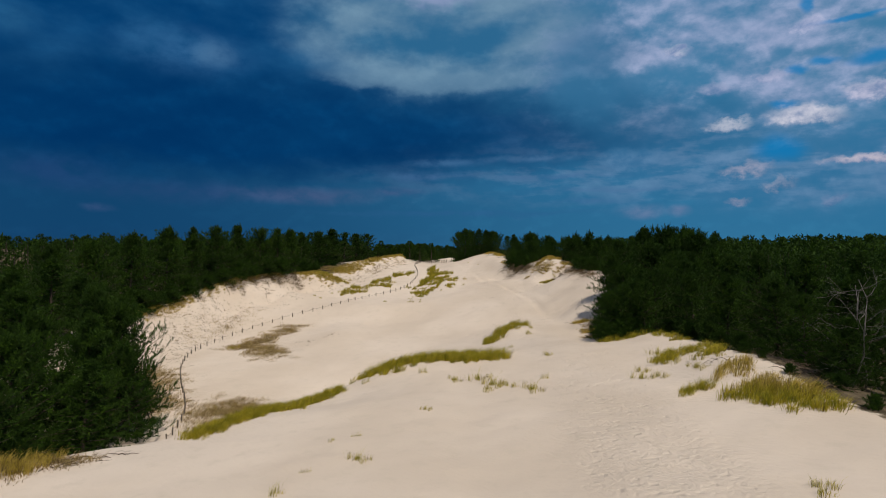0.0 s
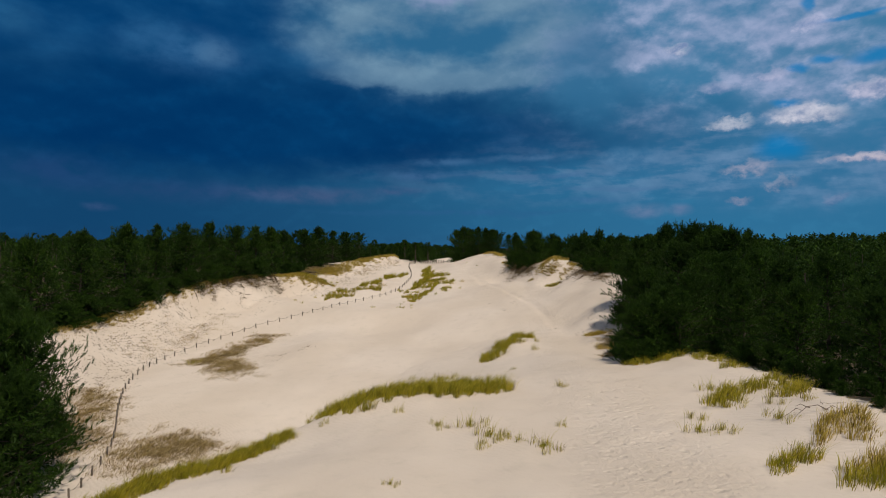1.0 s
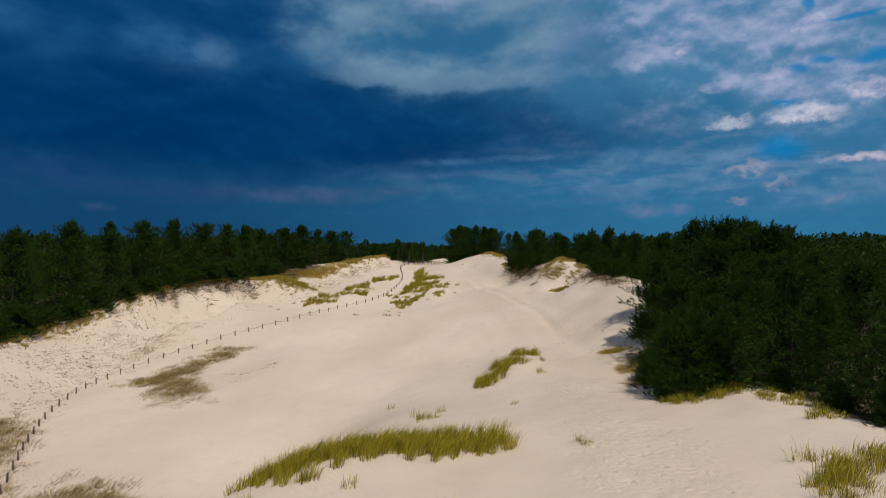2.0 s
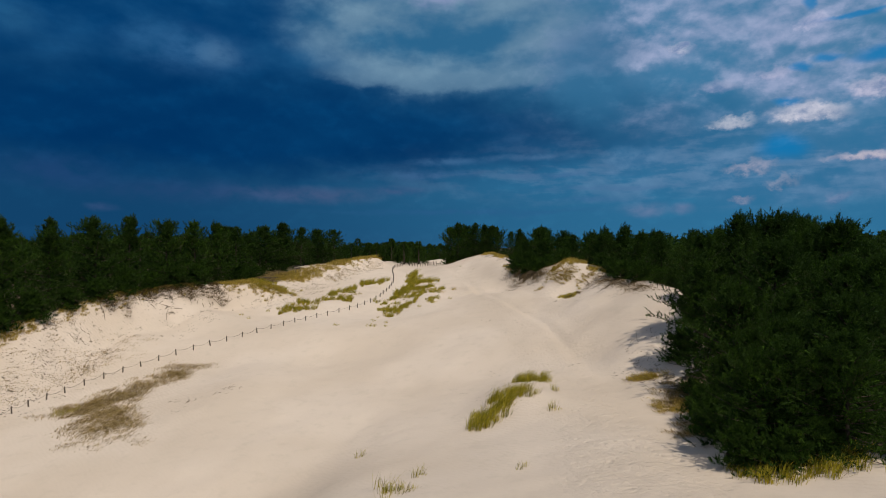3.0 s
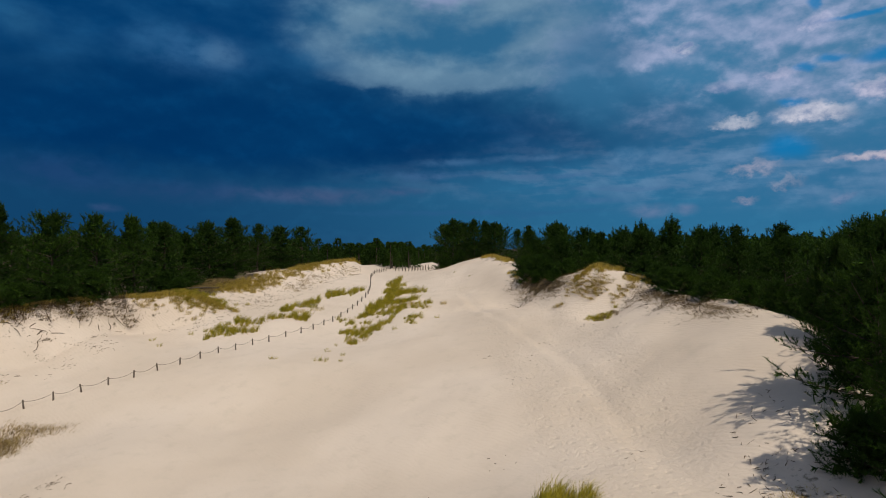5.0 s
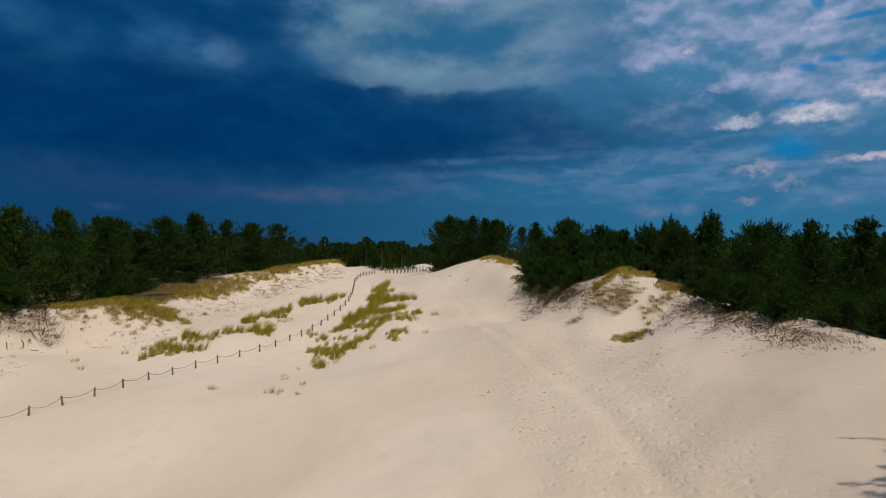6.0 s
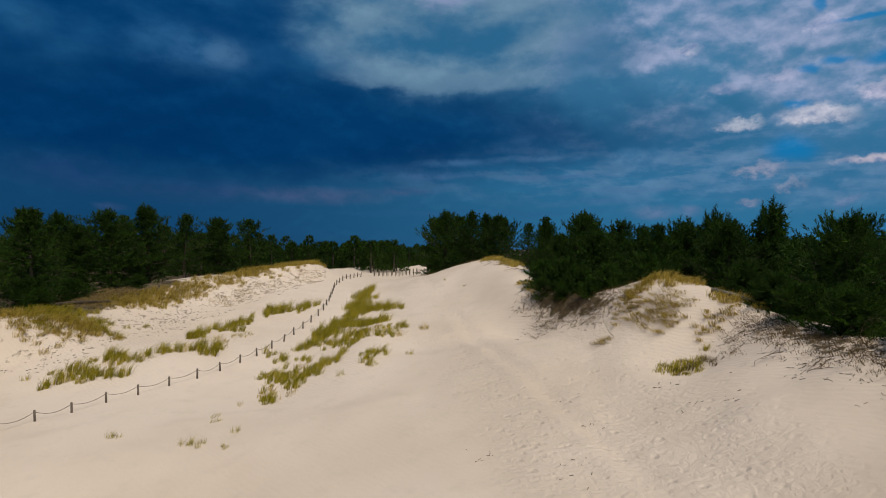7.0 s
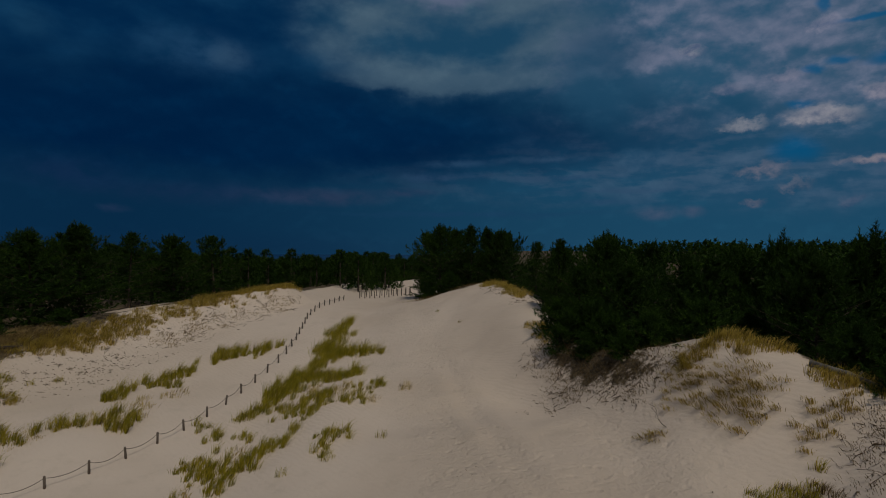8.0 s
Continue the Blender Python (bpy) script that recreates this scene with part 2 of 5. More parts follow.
def leafy(n, shader, tone, share):
    """Lets part of the light through thin leaves."""
    thin, both = n.node("ShaderNodeBsdfTranslucent"), n.node("ShaderNodeMixShader")
    n.put(tone, thin.inputs[0])
    both.inputs[0].default_value = share
    n.put(shader.outputs[0], both.inputs[1])
    n.put(thin.outputs[0], both.inputs[2])
    for o in n.tree.nodes:
        if o.type == "OUTPUT_MATERIAL":
            n.put(both.outputs[0], o.inputs[0])


def needle_material(name, dark, light, dry):
    m, n, shader = material(name, 0.6)
    shader.inputs["Specular IOR Level"].default_value = 0.08
    info, part_of = n.node("ShaderNodeObjectInfo"), n.node("ShaderNodeNewGeometry")
    at = n.node("ShaderNodeTexCoord").outputs["Object"]
    tone = n.mix(n.math("MULTIPLY", n.math("POWER", part_of.outputs["Random Per Island"], 1.7), n.ramp(n.noise(at, 1.1, 3), 0.36, 0.66, 0.15, 1.15)), dark, light)
    tone = n.mix(n.ramp(n.noise(at, 0.5, 3), 0.56, 0.74, 0.0, 0.45), tone, dry)
    tone = n.mix(n.math("MULTIPLY", info.outputs["Random"], 0.4), tone, dark)
    n.put(tone, shader.inputs["Base Color"])
    leafy(n, shader, tone, 0.3)
    return m


def plain_material(name, a, b, scale, rough=0.85, depth=0.0, stretch=None):
    m, n, shader = material(name, rough)
    at = n.node("ShaderNodeTexCoord").outputs["Object"]
    if stretch:
        s = n.node("ShaderNodeMapping")
        n.put(at, s.inputs["Vector"])
        s.inputs["Scale"].default_value = stretch
        at = s.outputs[0]
    f = n.noise(at, scale, 7, 0.65)
    tone = n.mix(n.ramp(f, 0.3, 0.7), a, b)
    n.put(n.mix(n.math("MULTIPLY", n.node("ShaderNodeObjectInfo").outputs["Random"], 0.35), tone, a), shader.inputs["Base Color"])
    if depth:
        bump(n, shader, f, depth)
    return m


def blade_material(name, green, straw, dark):
    m, n, shader = material(name, 0.6)
    shader.inputs["Specular IOR Level"].default_value = 0.2
    pick = n.node("ShaderNodeNewGeometry").outputs["Random Per Island"]
    where = n.noise(n.node("ShaderNodeTexCoord").outputs["Object"], 1.6, 4, 0.6)
    tone = n.mix(n.ramp(n.math("ADD", pick, n.math("MULTIPLY", n.math("SUBTRACT", where, 0.5), 2.6)), 0.0, 1.1), green, straw)
    tone = n.mix(n.ramp(pick, 0.2, 0.1), tone, dark)
    n.put(tone, shader.inputs["Base Color"])
    leafy(n, shader, tone, 0.35)
    return m


SAND = sand_material()
NEEDLES = needle_material("pine_needles", (0.021, 0.043, 0.008), (0.070, 0.146, 0.009), (0.072, 0.102, 0.010))
BARK = plain_material("pine_bark", (0.03, 0.022, 0.015), (0.085, 0.058, 0.038), 5.0, 0.9, 0.02, (1, 1, 0.25))
DEADWOOD = plain_material("bleached_wood", (0.07, 0.06, 0.05), (0.22, 0.20, 0.17), 6.0, 0.85, 0.01, (1, 1, 0.2))
TWIGS = plain_material("dead_twigs", (0.045, 0.030, 0.017), (0.17, 0.115, 0.066), 3.0, 0.9)
GRASS = blade_material("marram_blades", (0.20, 0.195, 0.008), (0.52, 0.42, 0.035), (0.14, 0.10, 0.02))
LITTER_GRASS = blade_material("dark_litter", (0.12, 0.078, 0.03), (0.25, 0.175, 0.07), (0.05, 0.032, 0.016))
DRY_GRASS = blade_material("dry_blades", (0.30, 0.225, 0.025), (0.58, 0.43, 0.09), (0.13, 0.08, 0.03))
HEATH = blade_material("heath_twigs", (0.24, 0.165, 0.055), (0.46, 0.34, 0.14), (0.12, 0.075, 0.035))
POST_WOOD = plain_material("post_wood", (0.085, 0.065, 0.048), (0.19, 0.15, 0.115), 9.0, 0.85, 0.008, (1, 1, 0.15))
ROPE = plain_material("rope", (0.09, 0.075, 0.06), (0.19, 0.16, 0.125), 30.0, 0.9)
WATER = plain_material("sea_water", (0.004, 0.03, 0.085), (0.006, 0.045, 0.12), 0.01, 0.25)

# ---- the lie of the land ----
# Left bank: y, lip x, lip z, toe x, toe z
LEFT_BANK = [(-60, -40, 3.0, -30, -1.5), (20, -38, 2.6, -29, -1.8), (45, -37, 2.2, -29, -2.0), (60, -40, 3.0, -31, -1.4), (74, -44, 3.8, -35, -0.8),
             (86, -41.8, 4.6, -34, 0.0), (95, -38.6, 6.6, -33.5, 1.9), (102, -35, 8.0, -30, 3.3), (109, -31, 8.2, -26.5, 4.3), (114.5, -26.2, 8.1, -21.5, 5.5),
             (122, -26, 8.3, -18, 6.2), (130, -24, 9.4, -16, 7.4), (138, -18, 10.4, -12, 8.7), (147, -11, 11.4, -8, 9.5), (154, -11.5, 10.4, -7.2, 9.4), (175, -10, 10, -6, 9.2), (230, -9, 9.5, -5, 9)]
# Valley floor: y, x, z
VALLEY = [(-60, -8, -1.6), (45, -10, -2.2), (58, -10, -2.0), (68, -5, -0.4), (80, 0, 0.8), (90, -9, 1.1), (100, -6, 3.85), (110, -5, 4.35), (120, -1, 5.9), (131, -2, 7.9), (148, -1.5, 9.1), (172, -1, 9.1), (230, -1, 8.8)]
# Right bank: y, toe x, toe z, lip x, lip z
RIGHT_BANK = [(-60, 12, 1.0, 20, 4.0), (45, 12, 1.6, 19, 5.2), (56, 14, 1.9, 19.5, 4.9), (65, 16.6, 2.5, 21, 4.6), (72, 15.6, 3.1, 21, 5.2), (80, 14.8, 3.5, 23.2, 7.6),
              (86, 14.0, 4.4, 24.4, 9.2), (92, 13.0, 5.2, 24.6, 9.6), (97, 13.4, 5.8, 24.2, 9.7), (103, 14.0, 6.6, 23.2, 9.9), (107.5, 14.6, 7.3, 21.2, 10.9), (110.5, 14, 7.4, 20, 11.5),
              (115.5, 11.2, 6.8, 16, 10.0), (118, 9.4, 7.1, 13.8, 10.1), (121, 7.4, 7.4, 13.2, 10.2), (131, 5.2, 8.7, 13, 11.3), (142, 3.2, 9.8, 11.4, 12.2), (150, 2.6, 9.7, 9, 11.3), (158, 4.2, 9.4, 7, 10.2), (175, 4, 9.2, 8, 9.8), (230, 4, 9, 8, 9.5)]
# Edge of the near dune, beyond which it falls away: x, y, slope
NEAR_EDGE = [(-60, 20, 0.5), (-40, 24, 0.45), (-23, 28, 0.45), (-18, 30, 0.45), (-15, 32, 0.44), (-11, 39.5, 0.42), (-9, 43, 0.4), (-7, 45.5, 0.34), (-2, 47.5, 0.2), (6, 50, 0.155), (11, 49.5, 0.13), (15, 46.5, 0.125), (19, 46.5, 0.15), (24, 48, 0.3), (60, 50, 0.4)]
# Low hummocks that the grass has gathered: x, y, height, radius across, radius along
HUMMOCKS = [(8.2, 71, 1.1, 2.6, 5.0), (-15, 84, 0.9, 4, 7), (0.5, 116, 1.1, 3.2, 7), (-13, 113, 0.5, 4, 5), (-2.5, 46, 0.5, 4, 2.2),
            (18.4, 34, 0.7, 4, 5), (-20, 25, 0.5, 4, 3), (3.0, 192, 1.2, 6, 8), (16.5, 69, 0.5, 2, 3), (19.2, 78, 0.6, 2, 3), (18.9, 102.6, -1.0, 2.2, 3.0), (-23, 117, 0.5, 4, 3), (-24, 240, 6.5, 9, 8), (-31.8, 96, 1.0, 2.6, 4.5), (-27.6, 105.5, 1.3, 3.0, 4.0)]


def between(table, at, column):
    """Monotone cubic through one column of a table, at the values of its first."""
    t = np.array([r[0] for r in table], float)
    v = np.array([r[column] for r in table], float)
    h = np.diff(t)
    d = np.diff(v) / h
    m = np.empty_like(v)
    m[0], m[-1] = d[0], d[-1]
    w = (h[1:] * d[:-1] + h[:-1] * d[1:]) / (h[1:] + h[:-1])
    m[1:-1] = np.where(d[:-1] * d[1:] <= 0, 0.0, np.sign(w) * np.minimum(np.abs(w), 3 * np.minimum(np.abs(d[:-1]), np.abs(d[1:]))))
    a = np.clip(np.asarray(at, float), t[0], t[-1])
    i = np.clip(np.searchsorted(t, a) - 1, 0, len(h) - 1)
    s = (a - t[i]) / h[i]
    return ((1 + 2 * s) * (1 - s) ** 2) * v[i] + s * (1 - s) ** 2 * h[i] * m[i] + s * s * (3 - 2 * s) * v[i + 1] + s * s * (s - 1) * h[i] * m[i + 1]


def smooth(a):
    a = np.clip(a, 0, 1)
    return a * a * (3 - 2 * a)


def waves(x, y, size, seed):
    """Soft uneven ground, about 1 up and down, from crossed sines."""
    r = np.random.RandomState(seed)
    total = 0.0
    for k in range(7):
        a, f, p = r.uniform(0, 6.28), (0.6 + 0.28 * k) * 6.28 / size, r.uniform(0, 6.28)
        total = total + np.sin(f * (x * np.cos(a) + y * np.sin(a)) + p + 1.7 * np.sin(0.43 * f * (y * np.cos(a) - x * np.sin(a)) + p * 2)) / (1 + 0.5 * k)
    return total / 2.6


def height(x, y, fine=True):
    """Height of the ground at x, y (arrays)."""
    x, y = np.asarray(x, float), np.asarray(y, float)
    lx, lz, tx, tz = (between(LEFT_BANK, y, k) for k in (1, 2, 3, 4))
    vx, vz = between(VALLEY, y, 1), between(VALLEY, y, 2)
    sx, sz, rx, rz = (between(RIGHT_BANK, y, k) for k in (1, 2, 3, 4))
    wob = 0.5 * waves(x, y, 9, 3) * smooth((y - 60) / 20)
    xx = x + wob

    def run(x0, z0, x1, z1, bend):
        s = np.clip((xx - x0) / (x1 - x0), 0, 1)
        return z0 + (z1 - z0) * (s * (1 - bend) + bend * s * s * (3 - 2 * s))
    inland = np.maximum(lx - xx, 0)
    far_left = lz - 1.4 * smooth(inland / 14) + 0.4 * waves(x, y, 30, 5) * smooth(inland / 10) + 3.0 * smooth((inland - 20) / 80)
    outer = np.maximum(xx - rx, 0)
    far_right = rz + (2.0 - rz) * smooth(outer / 16) + 0.5 * waves(x, y, 34, 6) * smooth(outer / 10) + 9.0 * smooth((outer - 60) / 200)
    z = np.where(xx < lx, far_left, np.where(xx < tx, run(lx, lz, tx, tz, 0.75), np.where(xx < vx, run(tx, tz, vx, vz, 0.6),
        np.where(xx < sx, run(vx, vz, sx, sz, 0.6), np.where(xx < rx, run(sx, sz, rx, rz, 0.45), far_right)))))
    # the near dune
    top = 3.95 + 0.1 * np.maximum(x - 1, 0) + 0.065 * np.minimum(x, 0) - 0.2 * np.maximum(x - 17.5, 0) - 0.15 * np.maximum(x - 20, 0)
    edge, slope = between(NEAR_EDGE, x, 1), between(NEAR_EDGE, x, 2)
    past = y - edge
    top = top + 0.03 * np.clip(35 - y, 0, 20) - 0.85 * np.exp(-((x + 8.5) / 4.5) ** 2) * smooth((y - 33) / 8)
    near = top - slope * (past + np.sqrt(past * past + 2.0)) / 2 + 0.12 * waves(x, y, 16, 9)
    near = np.maximum(near, -30)
    k = 1.1
    hi = np.maximum(near, z)
    z = hi + k * np.log(np.exp((near - hi) / k) + np.exp((z - hi) / k)) - 0.12
    for hx, hy, hh, ra, rb in HUMMOCKS:
        z = z + hh * np.exp(-((x - hx) / ra) ** 2 - ((y - hy) / rb) ** 2)
    # beyond the dunes the land falls to the shore
    away = smooth((y - 190) / 160)
    z = z * (1 - away) + (2.0 + 7.0 * smooth((x - 10) / 90) + 1.2 * waves(x, y, 60, 8)) * away
    z = z - 30 * smooth((y - 420 - 0.15 * x) / 60) * smooth((300 - x) / 120)
    if fine:
        z = z + 0.07 * waves(x, y, 5.5, 11) + 0.03 * waves(x, y, 1.9, 12)
    return z

# ---- ground ----
def graded(start, stop, step, low, high, growth=1.16):
    """Even steps between start and stop, and growing ones out to low and high."""
    mid = list(np.arange(start, stop + step / 2, step))
    out, d = [], step
    while (out[-1] if out else mid[-1]) < high:
        d *= growth
        out.append((out[-1] if out else mid[-1]) + d)
    back, d = [], step
    while (back[-1] if back else mid[0]) > low:
        d *= growth
        back.append((back[-1] if back else mid[0]) - d)
    return np.array(back[::-1] + mid + out)


def mesh_of(name, verts, faces, mat, soft=False):
    me = bpy.data.meshes.new(name)
    me.from_pydata(verts, [], faces)
    me.materials.append(mat)
    if soft:
        me.polygons.foreach_set("use_smooth", [True] * len(me.polygons))
    me.update()
    return me


def wooded(x, y):
    """How far a place lies inside the woods: 0 on open sand, 1 under the trees."""
    left = smooth((between(LEFT_BANK, y, 1) - x + 1.0 + 3.0 * smooth((y - 112) / 8) * smooth((136 - y) / 8)) / 3.0)
    slope = 0.33 * smooth((between(LEFT_BANK, y, 3) + 3.5 - x) / 4.0) * smooth((y - 58) / 10) * smooth((150 - y) / 10)
    left = np.maximum(left, slope)
    right = smooth((x - between(RIGHT_BANK, y, 3) + 0.0) / 3.0)
    far_edge = smooth((16 - y) / 10)
    wander = 3.5 * waves(x, y, 18, 31) * far_edge
    left = np.maximum(left, smooth((between(LEFT_BANK, y, 1) + 2 + wander - x) / 3.0) * far_edge)
    border = np.interp(y, [20, 27, 33, 41, 50, 56, 64], [16.9, 17.0, 17.3, 18.2, 18.6, 18.0, 17.6])
    near = smooth((x - border + wander) / 2.2) * smooth((74 - y) / 6)
    brown = 1.0 * np.exp(-((x - 7.6) / 2.6) ** 2 - ((y - 148.5) / 5.5) ** 2) + 0.9 * np.exp(-((x - 15.2 + 0.5 * (y - 115)) / 1.5) ** 2 - ((y - 115) / 4) ** 2) + 0.62 * np.exp(-((x - 22.6) / 1.1) ** 2 - ((y - 98.5) / 6) ** 2) + 0.55 * np.exp(-((x - 18.5) / 1.2) ** 2 - ((y - 71) / 6) ** 2)
    glade = 0.25 * np.exp(-((x + 27) / 2.6) ** 2 - ((y - 127) / 3) ** 2) + np.exp(-((x + 23) / 3) ** 2 - ((y - 138) / 4) ** 2) + np.exp(-((x - 1) / 9) ** 2 - ((y - 194) / 9) ** 2) + np.exp(-((x + 24) / 7) ** 2 - ((y - 240) / 5) ** 2)
    return np.maximum(np.maximum(np.maximum(left, np.where(y < 62, near, np.maximum(near, right))), smooth((y - 188) / 10)) * (1 - np.minimum(glade, 1)), np.minimum(brown, 1))


def make_ground():
    gx, gy = graded(-48, 36, 0.4, -3500, 3500), graded(14, 182, 0.4, -900, 4200)
    x, y = np.meshgrid(gx, gy)
    z = height(x, y)
    trail = np.exp(-((x - np.interp(y, [20, 60, 85, 100, 120, 150, 180], [8, 11.5, 12.5, 10.5, 5.5, 1.5, 0])) / 3.2) ** 2)
    trail = np.maximum(trail, np.exp(-((x - 14.5) / 4.2) ** 2 - ((y - 94) / 22) ** 2))
    off = x - np.interp(y, [70, 83.4, 87.2, 91.4, 95.8, 99.4, 103.3, 108.8, 115.8, 128], [14.4, 14.0, 13.75, 13.4, 12.55, 11.6, 10.75, 9.4, 8.0, 5.6])
    rut = smooth((y - 76) / 12) * smooth((126 - y) / 8)
    z = z - rut * (0.13 * np.exp(-((off - 0.35) / 0.45) ** 2) - 0.10 * np.exp(-((off + 0.55) / 0.4) ** 2) - 0.04 * np.exp(-((off - 1.3) / 0.5) ** 2))
    z = z + trail * (0.04 * waves(x, y, 1.9, 21) + 0.03 * waves(x, y, 1.2, 22))
    verts = np.stack([x, y, z], -1).reshape(-1, 3)
    w, h = len(gx), len(gy)
    i = (np.arange(h - 1)[:, None] * w + np.arange(w - 1)).reshape(-1)
    faces = np.stack([i, i + 1, i + w + 1, i + w], -1)
    me = mesh_of("ground", verts.tolist(), faces.tolist(), SAND, True)
    a = me.attributes.new("litter", "FLOAT", "POINT")
    a.data.foreach_set("value", wooded(x, y).reshape(-1).astype(np.float32))
    a = me.attributes.new("trodden", "FLOAT", "POINT")
    a.data.foreach_set("value", trail.reshape(-1).astype(np.float32))
    tagged(new("ground", me), "pale wind-blown dune sand with brown forest floor at its edges", "ground", kind="structure")


make_ground()
sea = new("water", mesh_of("water", [(-4500, 380, -22), (4500, 380, -22), (4500, 4600, -22), (-4500, 4600, -22)], [(0, 1, 2, 3)], WATER))
tagged(sea, "dark blue sea behind the wooded shore", "sea", kind="structure")


def ground_at(x, y):
    return float(height(np.array([x]), np.array([y]))[0])


# ---- shapes ----
def tube(points, radii, sides=6):
    """A tapered tube along points: vertices and faces, with closed ends."""
    verts, faces = [], []
    for k, p in enumerate(points):
        a, b = points[max(k - 1, 0)], points[min(k + 1, len(points) - 1)]
        d = (Vector(b) - Vector(a)).normalized()
        u = d.cross(Vector((0.31, 0.17, 0.93)) if abs(d.z) < 0.9 else Vector((1, 0, 0))).normalized()
        v = d.cross(u)
        for s in range(sides):
            c = 2 * math.pi * s / sides
            verts.append(tuple(Vector(p) + radii[k] * (math.cos(c) * u + math.sin(c) * v)))
    for k in range(len(points) - 1):
        for s in range(sides):
            i, j = k * sides + s, k * sides + (s + 1) % sides
            faces.append((i, j, j + sides, i + sides))
    faces.append(tuple(range(sides))[::-1])
    faces.append(tuple(range((len(points) - 1) * sides, len(points) * sides)))
    return verts, faces


def join(pieces):
    verts, faces = [], []
    for v, f in pieces:
        n = len(verts)
        verts += v
        faces += [tuple(i + n for i in q) for q in f]
    return verts, faces


def part(name, shape, mat, parent, label="", soft=False):
    ob = new(name, mesh_of(name, shape[0], shape[1], mat, soft))
    ob.parent = parent
    return tagged(ob, label)


def sprays(centres, ways, length, width, each, rng, spread=0.9):
    """Needle sprays: slim blades that fan out from each centre about its way."""
    c = np.repeat(np.asarray(centres), each, 0)
    w = np.repeat(np.asarray(ways), each, 0)
    d = w + spread * rng.normal(size=c.shape)
    d /= np.linalg.norm(d, axis=1)[:, None] + 1e-9
    side = np.cross(d, rng.normal(size=c.shape))
    side /= np.linalg.norm(side, axis=1)[:, None] + 1e-9
    ln = length * rng.uniform(0.6, 1.25, (len(c), 1))
    wd = width * rng.uniform(0.7, 1.3, (len(c), 1))
    a, b, t = c - side * wd / 2 - d * ln * 0.15, c + side * wd / 2 - d * ln * 0.15, c + d * ln
    verts = np.stack([a, b, t], 1).reshape(-1, 3)
    return verts.tolist(), np.arange(len(verts)).reshape(-1, 3).tolist()


def bare_mesh(name, verts, mat):
    """A mesh of loose triangles, three vertices each."""
    me = bpy.data.meshes.new(name)
    n = len(verts)
    me.vertices.add(n)
    me.vertices.foreach_set("co", np.asarray(verts, np.float32).reshape(-1))
    me.loops.add(n)
    me.loops.foreach_set("vertex_index", np.arange(n, dtype=np.int32))
    me.polygons.add(n // 3)
    me.polygons.foreach_set("loop_start", np.arange(0, n, 3, dtype=np.int32))
    me.materials.append(mat)
    me.update(calc_edges=True)
    return me


def brushes(centres, ways, long, each, rng, needle=0.30, width=0.062):
    """Pine shoots: needles that stand out all round a short axis and point forward."""
    c, w = np.asarray(centres), np.asarray(ways)
    w = w / (np.linalg.norm(w, axis=1)[:, None] + 1e-9)
    c, w = np.repeat(c, each, 0), np.repeat(w, each, 0)
    c = c + w * long * rng.uniform(0, 1, (len(c), 1))
    d = w * 0.8 + 0.45 * rng.normal(size=c.shape)
    d /= np.linalg.norm(d, axis=1)[:, None] + 1e-9
    side = np.cross(d, rng.normal(size=c.shape))
    side /= np.linalg.norm(side, axis=1)[:, None] + 1e-9
    ln = needle * rng.uniform(0.6, 1.2, (len(c), 1))
    wd = width * rng.uniform(0.7, 1.3, (len(c), 1)) / 2
    return np.stack([c - side * wd, c + side * wd, c + d * ln], 1).reshape(-1, 3)


CREST = {}


